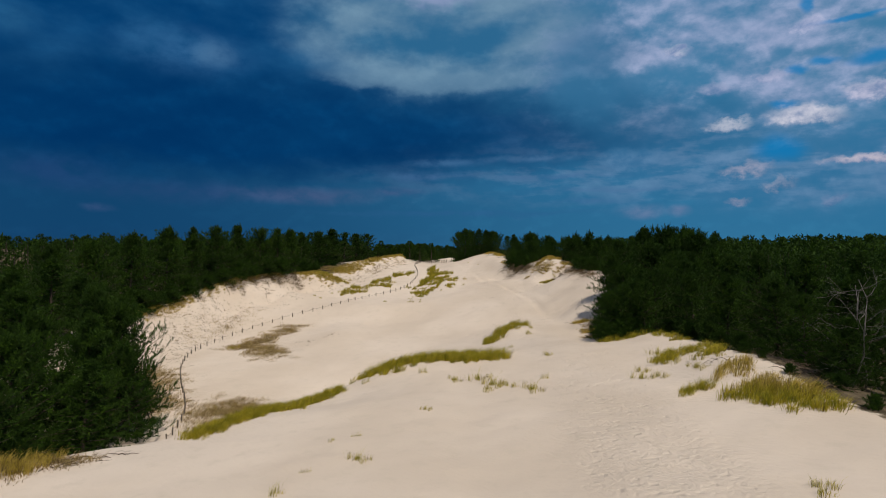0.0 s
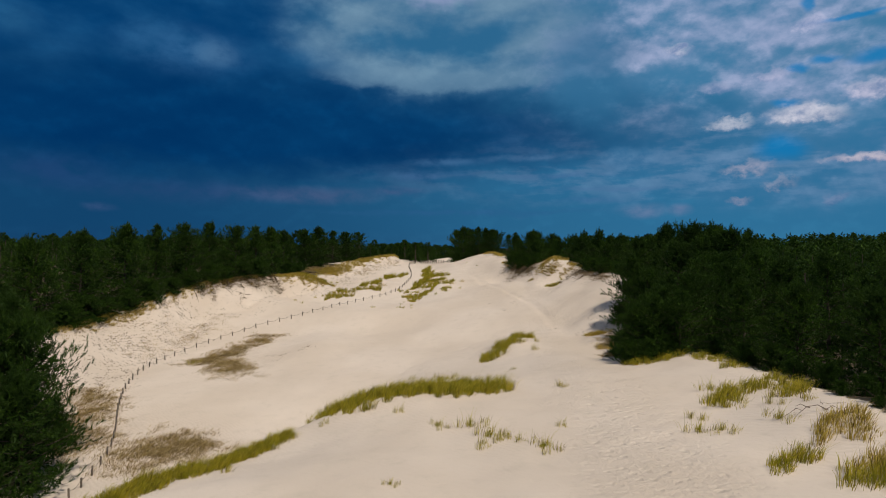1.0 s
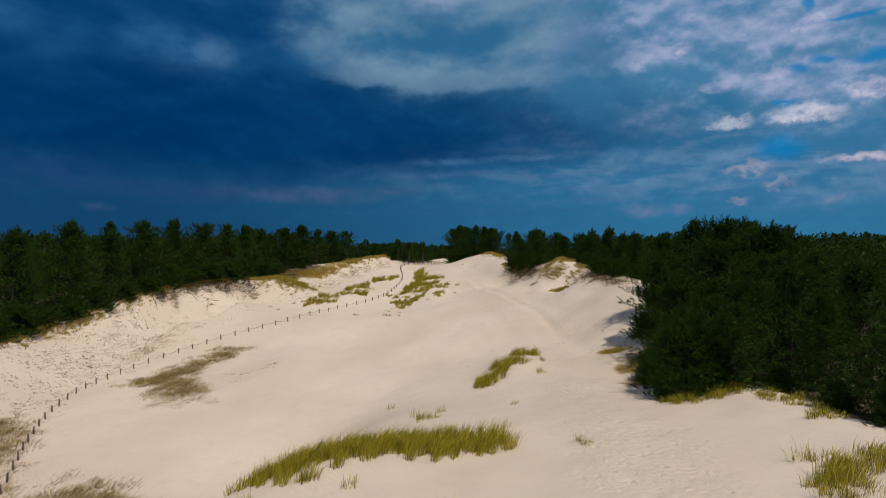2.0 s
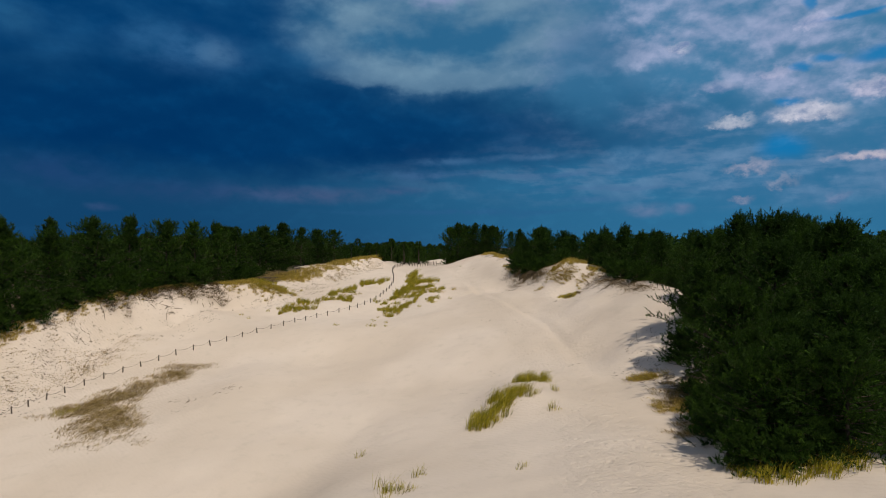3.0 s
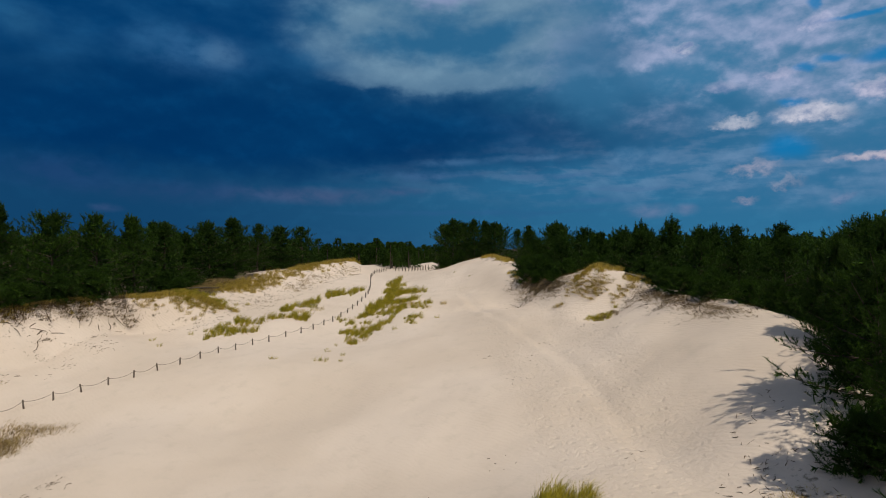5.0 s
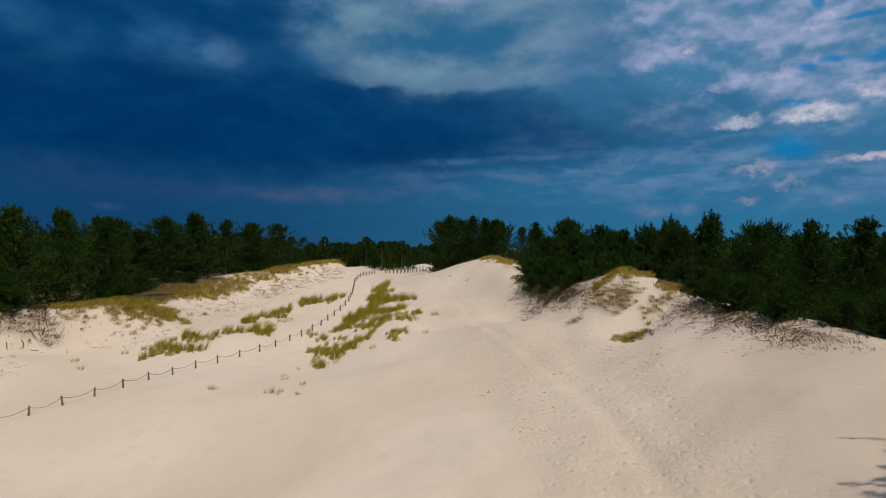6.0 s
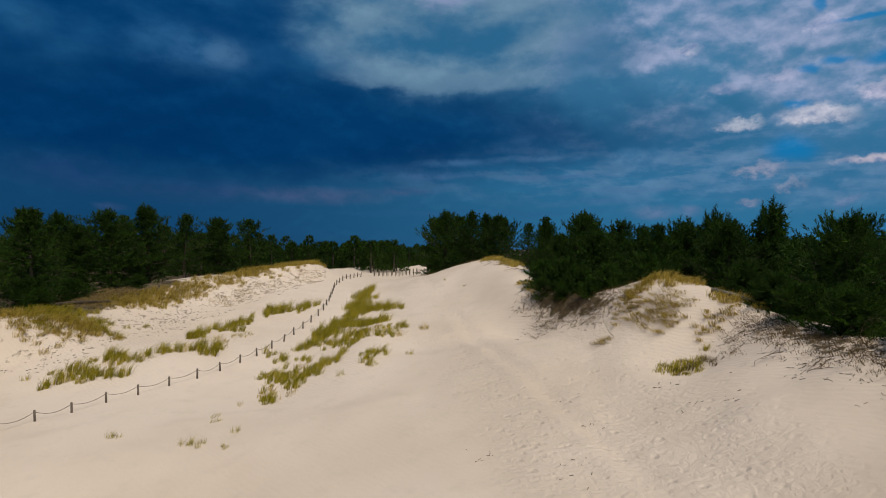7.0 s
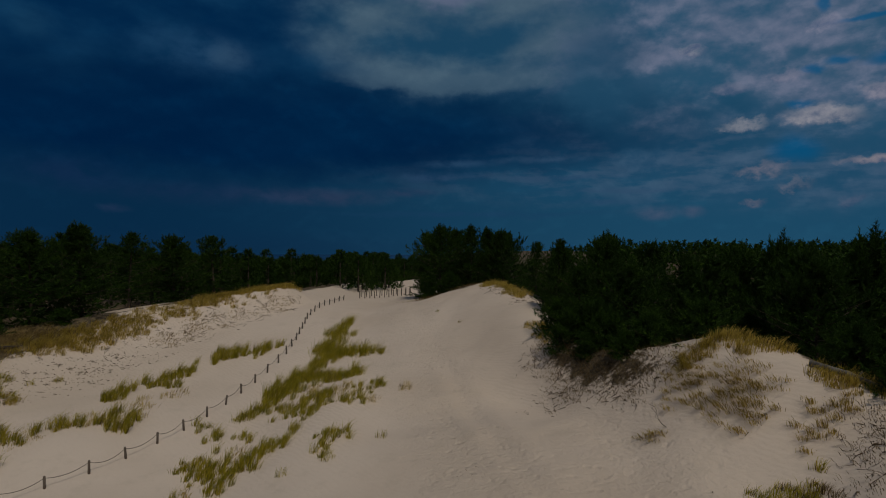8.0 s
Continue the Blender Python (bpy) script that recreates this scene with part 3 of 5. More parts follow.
def pine(seed, tall, wide, bare, limbs, shoots, each, label="dark green Scots pine with a dense ragged crown", pointed=0.75, skirt=0.9, low=1.1, coarse=1.0):
    """A pine: trunk with its boughs, and a crown of needle shoots in flat pads. bare: the share of its height with no branches."""
    rng = np.random.RandomState(seed)
    tree = tagged(new("pine_tree"), label, "tree", "pines of the dune wood")
    lean = rng.normal(size=2) * 0.035 * tall
    spine = [(lean[0] * s * s, lean[1] * s * s, s * tall * 0.95 - 0.4 * (s == 0)) for s in (0, 0.25, 0.5, 0.75, 1.0)]
    thick = 0.015 * tall + 0.03
    bones, centres, ways, core = [tube(spine, [thick, thick * 0.8, thick * 0.62, thick * 0.4, 0.03], 7)], [], [], []
    for k in range(limbs):
        f = ((k + 0.5) / limbs) ** low
        s = bare + (1 - bare) * f
        az = k * 2.4 + rng.normal() * 0.35
        reach = wide * (1 - f ** (1.1 + pointed)) ** 0.8 * (skirt + (1 - skirt) * min(1.0, f * 3)) * rng.uniform(0.62, 1.18) * (1 + 0.2 * math.sin(2 * az + seed + 5 * f)) + 0.15
        rise = math.radians(-4 + 46 * f + rng.normal() * 8)
        base = np.array([lean[0] * s * s, lean[1] * s * s, s * tall * 0.95])
        out = np.array([math.cos(az) * math.cos(rise), math.sin(az) * math.cos(rise), math.sin(rise)])
        across = np.array([-math.sin(az), math.cos(az), 0])
        tip = base + out * reach + np.array([0, 0, 0.10 * reach])
        bones.append(tube([tuple(base), tuple((base + tip) / 2 + np.array([0, 0, -0.03 * reach])), tuple(tip)], [0.016 + 0.010 * reach, 0.012 + 0.005 * reach, 0.006], 4))
        twigs = max(3, shoots // 3)
        for j in range(twigs):
            u = 0.36 + 0.66 * (j + rng.uniform()) / twigs
            side = (-1) ** j * rng.uniform(0.25, 1.0)
            root = base + (tip - base) * u
            run = out * 0.55 + across * side + np.array([0, 0, 0.10 + 0.30 * f]) + rng.normal(size=3) * 0.12
            long = reach * (0.36 - 0.18 * u) * rng.uniform(0.6, 1.3) + 0.12
            for i in range(4):
                centres.append(root + run * long * (0.25 + 0.28 * i) + np.array([0, 0, 0.05 * i]) + rng.normal(size=3) * 0.05)
                ways.append(run * 0.8 + np.array([0, 0, 0.45 + 0.4 * f]) + rng.normal(size=3) * 0.22)
        for j in range(15):
            core.append(base + (tip - base) * rng.uniform(0.15, 0.75) + rng.normal(size=3) * 0.16 * (1 + 0.3 * reach))
        if f > 0.55 and rng.uniform() < 0.6:
            for j in range(5):
                centres.append(tip + np.array([0, 0, 0.14 * j]) + rng.normal(size=3) * 0.05)
                ways.append(np.array([0, 0, 1.0]) + rng.normal(size=3) * 0.2)
    for q in range(14):
        centres.append(np.array([lean[0], lean[1], tall * (0.86 + 0.01 * q)]) + rng.normal(size=3) * 0.06)
        ways.append(np.array([0, 0, 1.2]) + rng.normal(size=3) * 0.35)
    for q in range(5):
        a, r, low_by = rng.uniform(0, 6.28), wide * rng.uniform(0.12, 0.4), rng.uniform(0.03, 0.13) * tall
        for j in range(7):
            centres.append(np.array([lean[0] + r * math.cos(a), lean[1] + r * math.sin(a), tall * 0.93 - low_by + 0.13 * j]) + rng.normal(size=3) * (0.11 - 0.012 * j))
            ways.append(np.array([0.3 * math.cos(a), 0.3 * math.sin(a), 1.0]) + rng.normal(size=3) * 0.35)
    part("trunk", join(bones), BARK, tree)
    verts = np.concatenate([brushes(centres, ways, 0.34 * coarse, int(each * 1.9), rng, 0.21 * coarse, 0.025 * coarse),
                            brushes(core, rng.normal(size=(len(core), 3)), 0.4, 9, rng, 0.36, 0.085)])
    crown = new("crown", bare_mesh("crown", verts, NEEDLES))
    crown.parent = tree
    CREST[tree] = float(np.percentile(verts[:, 2], 99.7))
    return tree


def place(thing, x, y, size=1.0, turn=0.0, sink=0.0, flat=1.0):
    """A copy of a thing on the ground at x, y."""
    z = ground_at(x, y) - sink
    made = copy_thing(thing, pose(0, 0, 0))
    made.matrix_basis = pose(x, y, z, 0, 0, turn) @ Matrix.Diagonal((size * flat, size * flat, size, 1))
    return made


# ---- the pines ----
def make_woods():
    rng = np.random.RandomState(4)
    bushy = [pine(10 + k, tall, wide, 0.0, 62, 15, 15, pointed=p) for k, (tall, wide, p) in enumerate(((9.5, 3.6, 0.45), (10.5, 3.4, 0.15), (8.5, 3.8, 0.75), (7.5, 3.5, 0.5), (9.0, 3.5, 1.1)))]
    stems = [pine(30 + k, tall, wide, 0.14, 46, 14, 15, "tall dark pine with a bare lower stem", 0.6) for k, (tall, wide) in enumerate(((10.0, 3.4), (9.0, 3.2), (11.0, 3.4)))]
    spire = [pine(50 + k, tall, wide, 0.08, 40, 9, 13, "slim pointed young pine", 0.0) for k, (tall, wide) in enumerate(((9.5, 2.0), (8.0, 1.8)))]
    shrub = [pine(90 + k, tall, wide, 0.0, 30, 13, 14, "low bushy young pine at the wood's edge", 0.9, 1.0) for k, (tall, wide) in enumerate(((3.0, 2.0), (2.4, 1.8)))]
    spots, crowd = [], []

    def put(kind, x, y, top=None, size=1.0):
        """One tree; top: the height of its tip."""
        base = kind[rng.randint(len(kind))]
        if top is not None:
            size = (top + 0.15 - ground_at(x, y)) / CREST[base]
        place(base, x, y, size, rng.uniform(0, 360), 0.15, rng.uniform(0.98, 1.12) * (1.3 if size < 0.95 and x < 0 else 1.0 if size < 1.15 else 0.9))
        spots.append((x, y))

    for kind, x, y, top in EDGE_TREES:
        put((bushy, stems, spire, shrub)[kind], x, y, top)

    lip_l = lambda y: float(between(LEFT_BANK, np.array([y]), 1)[0])
    lip_r = lambda y: float(between(RIGHT_BANK, np.array([y]), 3)[0])

    def fill(count, x0, x1, y0, y1, inside, gap, kinds, low, high, cap):
        """Trees inside the wood: those by its edge are built one by one, the crowd behind is joined."""
        tries = made = 0
        while made < count and tries < count * 40:
            tries += 1
            x, y = rng.uniform(x0, x1), rng.uniform(y0, y1)
            depth = inside(x, y)
            if depth <= 0 or any((x - a) ** 2 + (y - b) ** 2 < gap * gap for a, b in spots):
                continue
            top = min(ground_at(x, y) + rng.uniform(low, high), cap(x, y) + rng.normal() * 0.7)
            if depth < 7 and y < 150:
                put(kinds[rng.randint(len(kinds))], x, y, top)
            else:
                crowd.append((x, y, top))
                spots.append((x, y))
            made += 1

    fill(330, -95, -18, 34, 180, lambda x, y: (lip_l(y) - 4.0 - x) * ((x + 26) ** 2 + (y - 127) ** 2 > 16), 3.4, (bushy, stems, stems, spire), 6.5, 8.6, lambda x, y: 14.0 if y < 95 else 15.6)
    fill(430, 18, 95, 14, 180, lambda x, y: x - (max(lip_r(y), 20 if y < 62 else 0) + 3.6 + 2.4 * (y < 40)), 3.5, (bushy, stems, stems, spire), 8.5, 11.5, lambda x, y: 13.6 if y < 70 else 14.8 if y < 88 else 16.0)
    fill(300, -60, 60, 166, 225, lambda x, y: 9.0 * (abs(x - 1 - 0.12 * (y - 170)) > 4.5 or y > 200) * (abs(x) > 6 or y > 168), 2.7, (bushy,), 4.4, 6.2, lambda x, y: 14.8 if x < 2 else 15.6)
    for kind in (bushy, stems, spire, shrub):
        for tree in kind:
            for o in (*tree.children_recursive, tree):
                bpy.data.objects.remove(o)
    # the crowd
    verts, stem = [], []
    for x, y, top in crowd:
        z = ground_at(x, y)
        tall = top - z
        wide = max(tall * rng.uniform(0.30, 0.38), 2.4)
        n = 170 if abs(x) < 62 else 90
        f = rng.uniform(0.02, 1, n) ** 0.9
        a = rng.uniform(0, 6.28, n) + 0.0
        a = np.round(a / 0.7 + f * 3) * 0.7 - f * 2.1 + rng.normal(size=n) * 0.16
        r = wide * (1 - f ** 1.6) ** 0.75 * rng.uniform(0.45, 1.12, n) + 0.1
        c = np.stack([x + r * np.cos(a), y + r * np.sin(a), z + f * tall * 0.97], 1)
        w = np.stack([np.cos(a) * 0.6, np.sin(a) * 0.6, 0.5 + 0.4 * f], 1)
        verts.append(np.array(sprays(c, w, 0.55, 0.13, 12, rng, 0.7)[0]))
        stem.append(tube([(x, y, z - 0.2), (x, y, z + tall * 0.9)], [0.17, 0.04], 5))
    verts = np.concatenate(verts)
    tagged(new("pine_crowns", bare_mesh("pine_crowns", verts, NEEDLES)), "dense dark green canopy of the pine wood", "woods", kind="stuff")
    shape = join(stem)
    tagged(new("pine_stems", mesh_of("pine_stems", shape[0], shape[1], BARK)), "brown pine stems deep in the wood", "woods", kind="stuff")


# kind (0 bushy, 1 with a stem, 2 slim, 3 shrub), x, y, height of the tip
WEST = [
    (0, -33, 56, 9.6), (0, -29.5, 49.5, 9.7), (0, -28.2, 50.6, 8.4), (0, -37, 60, 10.5), (0, -32, 45, 8), (0, -40, 53, 11), (1, -42, 62, 12), (0, -28, 42.5, 4.2), (0, -35.5, 49, 9.6), (0, -36, 41, 9), (0, -31.5, 37, 6), (0, -26.4, 43, 8.2), (0, -24.6, 39.6, 5.4), (0, -28, 38, 7.5), (0, -25.2, 46.5, 5.5), (0, -26.5, 34, 5.5), (3, -27, 36, 3), (3, -28.5, 54, 1.4), (3, -30.5, 52, 2.5),
    (0, -47, 70, 13.4), (0, -47, 78, 14.4), (0, -45.8, 85, 15.4), (0, -43.4, 91, 16.4), (0, -42, 97, 16.6), (0, -39.4, 101.5, 17), (0, -37.6, 105.5, 17.4), (0, -34.4, 109, 17), (1, -32, 112.5, 17),
    (0, -30.5, 117, 17), (1, -30, 123, 16.6), (2, -31, 130, 15.6), (0, -27.8, 131, 17), (0, -25.5, 134, 17.6), (1, -23.5, 138, 17), (0, -21.2, 142, 16.8), (0, -36, 135, 17), (1, -33, 126, 16.8), (3, -26.6, 119.5, 10), (3, -29, 121.5, 10.6), (3, -27.6, 125, 10.4), (3, -24.6, 130, 10.6),
    (3, -44.1, 76.0, 6.1), (3, -43.6, 79.0, 6.7), (3, -43.1, 82.0, 7.3), (3, -42.5, 85.5, 6.8), (3, -41.5, 88.5, 7.8), (3, -40.3, 92.0, 8.9), (3, -38.9, 95.5, 8.9), (3, -37.3, 98.5, 9.9), (3, -35.7, 101.5, 10.9), (3, -34.3, 104.5, 10.3), (3, -32.5, 107.5, 10.8), (3, -30.9, 110.0, 11.2)]
EAST = [
    (0, 20.9, 70.4, 12.4), (0, 20.2, 65, 11.2), (0, 20.1, 60, 11), (0, 18.6, 57, 10), (0, 18.4, 53, 10), (0, 17.7, 61.2, 7.6), (0, 17.2, 57.6, 8.6), (0, 18.4, 59.4, 9.2), (3, 16.7, 60.4, 6.0), (3, 17.2, 62.4, 5.8), (0, 15.9, 54.6, 8.9), (0, 17.2, 54.4, 9.6), (3, 15.9, 58.0, 6.4), (3, 14.9, 53.8, 6.4), (3, 16.0, 52.8, 6.5), (3, 17.3, 53.0, 6.8), (3, 18.6, 25, 6.8), (3, 18.4, 22.4, 6.6), (3, 19.2, 28, 7), (3, 18.2, 20, 6.4), (0, 20.4, 55.5, 11.2), (0, 21.4, 49.6, 11), (0, 21.9, 44.6, 11), (0, 22.6, 75.5, 14.3), (0, 25.4, 81.5, 13.9), (0, 27, 78, 15.9), (0, 32.5, 82.5, 15.6), (0, 29, 74, 14.4), (0, 33.4, 76, 15.4), (0, 38, 80, 15.2), (0, 28.6, 84.5, 15), (0, 27.4, 87, 13.4), (0, 35, 84, 16.1), (0, 30.4, 79.6, 16.2), (1, 28.4, 92, 14),
    (3, 17.6, 58.5, 5.2), (3, 17.9, 61.5, 4.9), (3, 18.2, 55.5, 6.6), (3, 18.6, 53.6, 6.8), (3, 17.5, 64.6, 4.6), (0, 23.4, 33, 11.5), (0, 22.8, 27, 10.5), (3, 20.6, 31, 7.5), (3, 20.6, 26.4, 6.6), (0, 22.2, 38.5, 11.2), (3, 20.0, 36.5, 7.4), (0, 21.4, 22, 9.5), (0, 24, 57, 12), (3, 18.4, 62.5, 5), (3, 18.8, 57.5, 6), (3, 18.7, 67.5, 5), (3, 20.0, 51.4, 6.8), (3, 19.8, 46.6, 7.2), (3, 20.2, 44, 7.6), (3, 20.0, 39, 7.4), (3, 18.5, 33.6, 7.2), (3, 18.3, 30.6, 7.0), (3, 18.8, 36.2, 7.2), (3, 18.1, 28.0, 6.6), (0, 20.6, 33, 10.4), (0, 20.4, 29.4, 9.6), (3, 20.4, 73.2, 7.4), (3, 23.6, 78.6, 9.4), (3, 19.8, 41.5, 7.2), (3, 26.2, 96, 11.2), (3, 24.6, 102, 11.6), (3, 25.6, 91.5, 11.2), (3, 24.4, 99, 11.8), (3, 24.8, 95, 11.8), (3, 24.2, 104.6, 12), (3, 23.6, 101.6, 11.6), (3, 23.8, 98, 11.6), (3, 24, 94, 11.4), (3, 26, 89, 11.2), (3, 23.8, 107, 12.6), (3, 26.4, 86, 10.6),
    (0, 28.2, 98, 15), (0, 27.6, 104, 15), (2, 28.5, 113, 16.4), (0, 30.5, 108, 15.4), (0, 32, 100, 15.2), (0, 26.5, 116, 15.4), (2, 27.2, 119, 16.2), (0, 24.8, 111.5, 15), (0, 21.5, 116, 15), (0, 22.6, 120, 15), (0, 26.4, 122, 15.6), (0, 18.2, 119.5, 14.6), (0, 18.4, 124.6, 16.3), (0, 15.6, 121.5, 14.4), (3, 13.6, 117.4, 11), (3, 14.9, 115.8, 10.9), (3, 16.4, 114.0, 11.2), (3, 14.8, 118.2, 12), (3, 16.2, 116.2, 12), (3, 17.8, 114.4, 12.2), (3, 14.2, 120.6, 12.4), (3, 15.6, 117.6, 12.6), (3, 20, 112.6, 13), (0, 15.2, 127.6, 16.2), (0, 16.5, 133, 15.8), (1, 15.5, 141, 16.2),
    (0, 13, 149, 17.6), (0, 9.4, 150, 18.2), (0, 5.8, 151.5, 18.3), (0, 4.6, 155, 17.6), (0, 7.8, 158, 18), (0, 11.6, 153, 18), (3, 7, 148.6, 13), (3, 4.4, 150.6, 12.4), (1, 14.5, 155, 17.6), (0, 12, 163, 16.6), (0, -18, 170, 13.6), (0, -14, 190, 12.6), (1, 3.4, 164, 13.2)]
EDGE_TREES = WEST + EAST
make_woods()


def make_far_woods():
    """The canopy of the woods beyond, out to the skyline."""
    rng = np.random.RandomState(8)
    centres, ways, sizes = [], [], []
    spots = []
    for x0, x1, y0, y1, count in ((95, 330, -20, 330, 1500), (-330, -95, 20, 330, 800), (-330, 330, 225, 400, 1300), (330, 1100, -100, 900, 900)):
        for _ in range(count):
            spots.append((rng.uniform(x0, x1), rng.uniform(y0, y1)))
    xs, ys = np.array(spots).T
    zs = height(xs, ys, False)
    for x, y, z in zip(xs, ys, zs):
        if y > 405 + 0.15 * x and x < 300:
            continue
        tall = rng.uniform(6.5, 9.5) if x < 60 else rng.uniform(8, 11.5)
        if y > 225 and x < 60:
            tall *= 0.6 if -90 < x < 20 else 0.7
        if x < 60 and y < 330:
            tall = max(2.5, min(tall, 15.0 + rng.normal() * 0.5 - z))
        wide = max(tall, 5.0) * rng.uniform(0.26, 0.36)
        n = 26
        f = rng.uniform(0.25, 1, n)
        a = rng.uniform(0, 6.28, n)
        r = wide * (1 - f ** 1.8) ** 0.7 * rng.uniform(0.5, 1.1, n)
        centres.append(np.stack([x + r * np.cos(a), y + r * np.sin(a), z + f * tall], 1))
        ways.append(np.stack([np.cos(a) * 0.6, np.sin(a) * 0.6, 0.7 + 0 * a], 1))
    shape = sprays(np.concatenate(centres), np.concatenate(ways), 1.35, 0.75, 3, rng)
    tagged(new("far_woods", bare_mesh("far_woods", shape[0], NEEDLES)), "dark green pine woods reaching to the skyline", "woods", kind="stuff")


make_far_woods()


# ---- the rope fence ----
def along(line, step, start=0.0):
    """Even steps along a polyline, rounded at its corners."""
    p = np.array(line, float)
    for _ in range(2):
        q = np.empty((2 * len(p) - 2, 2))
        q[0::2], q[1::2] = 0.75 * p[:-1] + 0.25 * p[1:], 0.25 * p[:-1] + 0.75 * p[1:]
        p = np.concatenate([p[:1], q, p[-1:]])
    d = np.concatenate([[0], np.cumsum(np.linalg.norm(np.diff(p, axis=0), axis=1))])
    s = np.arange(start, d[-1], step)
    return np.stack([np.interp(s, d, p[:, 0]), np.interp(s, d, p[:, 1])], 1)


def make_fence(line, step, roped, label, tall=0.66, start=0.0):
    rng = np.random.RandomState(len(line))
    fence = tagged(new("rope_fence" if roped else "post_row"), label, "fence")
    shaft = mesh_of("post", *tube([(0, 0, -0.3), (0, 0, 0.3), (0, 0, tall - 0.03), (0, 0, tall)], [0.062, 0.060, 0.057, 0.042], 9), POST_WOOD, True)
    tops = []
    for x, y in along(line, step, start):
        z = ground_at(x, y)
        post = new("post", shaft)
        post.parent = fence
        lean = rng.normal(size=2) * 3.0
        post.matrix_basis = pose(x, y, z - rng.uniform(0, 0.07), lean[0], lean[1], rng.uniform(0, 360))
        tops.append(post.matrix_basis @ Vector((0, 0, tall - 0.1)))
    for a, b in zip(tops[:-1], tops[1:]):
        if not roped:
            break
        sag = rng.uniform(0.16, 0.27)
        pts = [tuple(a.lerp(b, k / 8) - Vector((0, 0, sag * (1 - (k / 4 - 1) ** 2)))) for k in range(9)]
        part("rope", tube(pts, [0.016] * 9, 5), ROPE, fence, soft=True)


FENCE_LINE = [(-21.6, 45), (-22.6, 50), (-24, 54.2), (-26.3, 58.8), (-28.7, 63.4), (-31, 68.5), (-32.6, 73.5), (-33.3, 78.5), (-33.0, 82.6), (-31.7, 86.2), (-29.0, 90), (-26.9, 92.7), (-24.5, 95.0), (-22.0, 96.9), (-19.3, 99.3),
              (-17.0, 101.7), (-14.85, 105.1), (-13.6, 106.7), (-12.5, 108.2), (-11.0, 109.6), (-9.8, 111.0), (-8.9, 112.8), (-8.15, 114.5), (-7.0, 117.8), (-6.4, 121), (-5.9, 124.3), (-5.4, 128), (-6.1, 134.7), (-7.0, 141), (-6.6, 147), (-5.8, 155)]
make_fence(FENCE_LINE, 1.809, True, "low dune fence of weathered wooden posts joined by a sagging rope", start=0.59)
make_fence([(-4.6, 157), (-1.5, 161.5), (1.2, 166)], 0.95, False, "row of short dark wooden posts in the sand", 0.95)
make_fence([(-4.9, 160), (-1.9, 165), (1.4, 170)], 1.1, False, "second row of short dark posts behind the first", 0.95)


# ---- grass ----
def blades(bases, each, tall, rng, spread=0.16, lean=(0.12, 0.02), width=0.022):
    """Curved grass blades in tufts at the bases (an array of places)."""
    c = np.repeat(np.asarray(bases, float), each, 0)
    n = len(c)
    off = rng.normal(size=(n, 2)) * spread
    c = c + np.concatenate([off, np.full((n, 1), -0.04)], 1)
    h = tall * rng.uniform(0.45, 1.1, n) * np.repeat(rng.uniform(0.55, 1.2, len(bases)), each)
    out = off * 0.9 + rng.normal(size=(n, 2)) * 0.17 + np.array(lean)
    side = rng.normal(size=(n, 2))
    side /= np.linalg.norm(side, axis=1)[:, None] + 1e-9
    side = np.concatenate([side, np.zeros((n, 1))], 1) * width / 2
    mid = c + np.concatenate([out * h[:, None] * 0.45, h[:, None] * 0.6], 1)
    tip = c + np.concatenate([out * h[:, None] * 1.5, h[:, None] * 0.98], 1)
    verts = np.stack([c - side, c + side, mid + side * 0.8, mid - side * 0.8, tip], 1).reshape(-1, 3).tolist()
    faces = []
    for k in range(n):
        i = 5 * k
        faces += [(i, i + 1, i + 2, i + 3), (i + 3, i + 2, i + 4)]
    return verts, faces


def on_ground(xy):
    xy = np.asarray(xy, float)
    return np.concatenate([xy, height(xy[:, 0], xy[:, 1])[:, None]], 1)


def grass_band(line, half, tufts, tall, label, mat=None, name="marram_grass", each=46, seed=0, ragged=0.8, width=0.02, spread=0.12, lean=(0.28, 0.06), clumpy=0.65, apart=0.27):
    """A stand of grass along a line, thinning out at its sides."""
    rng = np.random.RandomState(seed + 100)
    p = along(line, 0.2)
    k = rng.randint(len(p), size=tufts)
    clump = rng.normal(size=(max(4, tufts // 9), 2)) * half * ragged
    heart = p[rng.randint(len(p), size=len(clump))] + clump
    xy = np.where(rng.uniform(size=(tufts, 1)) < clumpy, heart[rng.randint(len(heart), size=tufts)] + rng.normal(size=(tufts, 2)) * 0.3, p[k] + rng.normal(size=(tufts, 2)) * half * 0.55)
    kept, cells = [], {}
    for q in xy:
        i, j = int(q[0] // apart), int(q[1] // apart)
        near = [c for u in (-1, 0, 1) for v in (-1, 0, 1) for c in cells.get((i + u, j + v), ())]
        if all((q[0] - a) ** 2 + (q[1] - b) ** 2 > apart * apart for a, b in near):
            kept.append(q)
            cells.setdefault((i, j), []).append(q)
    shape = blades(on_ground(kept), each, tall, rng, spread, lean, width)
    return tagged(new(name, mesh_of(name, shape[0], shape[1], mat or GRASS)), label, "grass", kind="stuff")


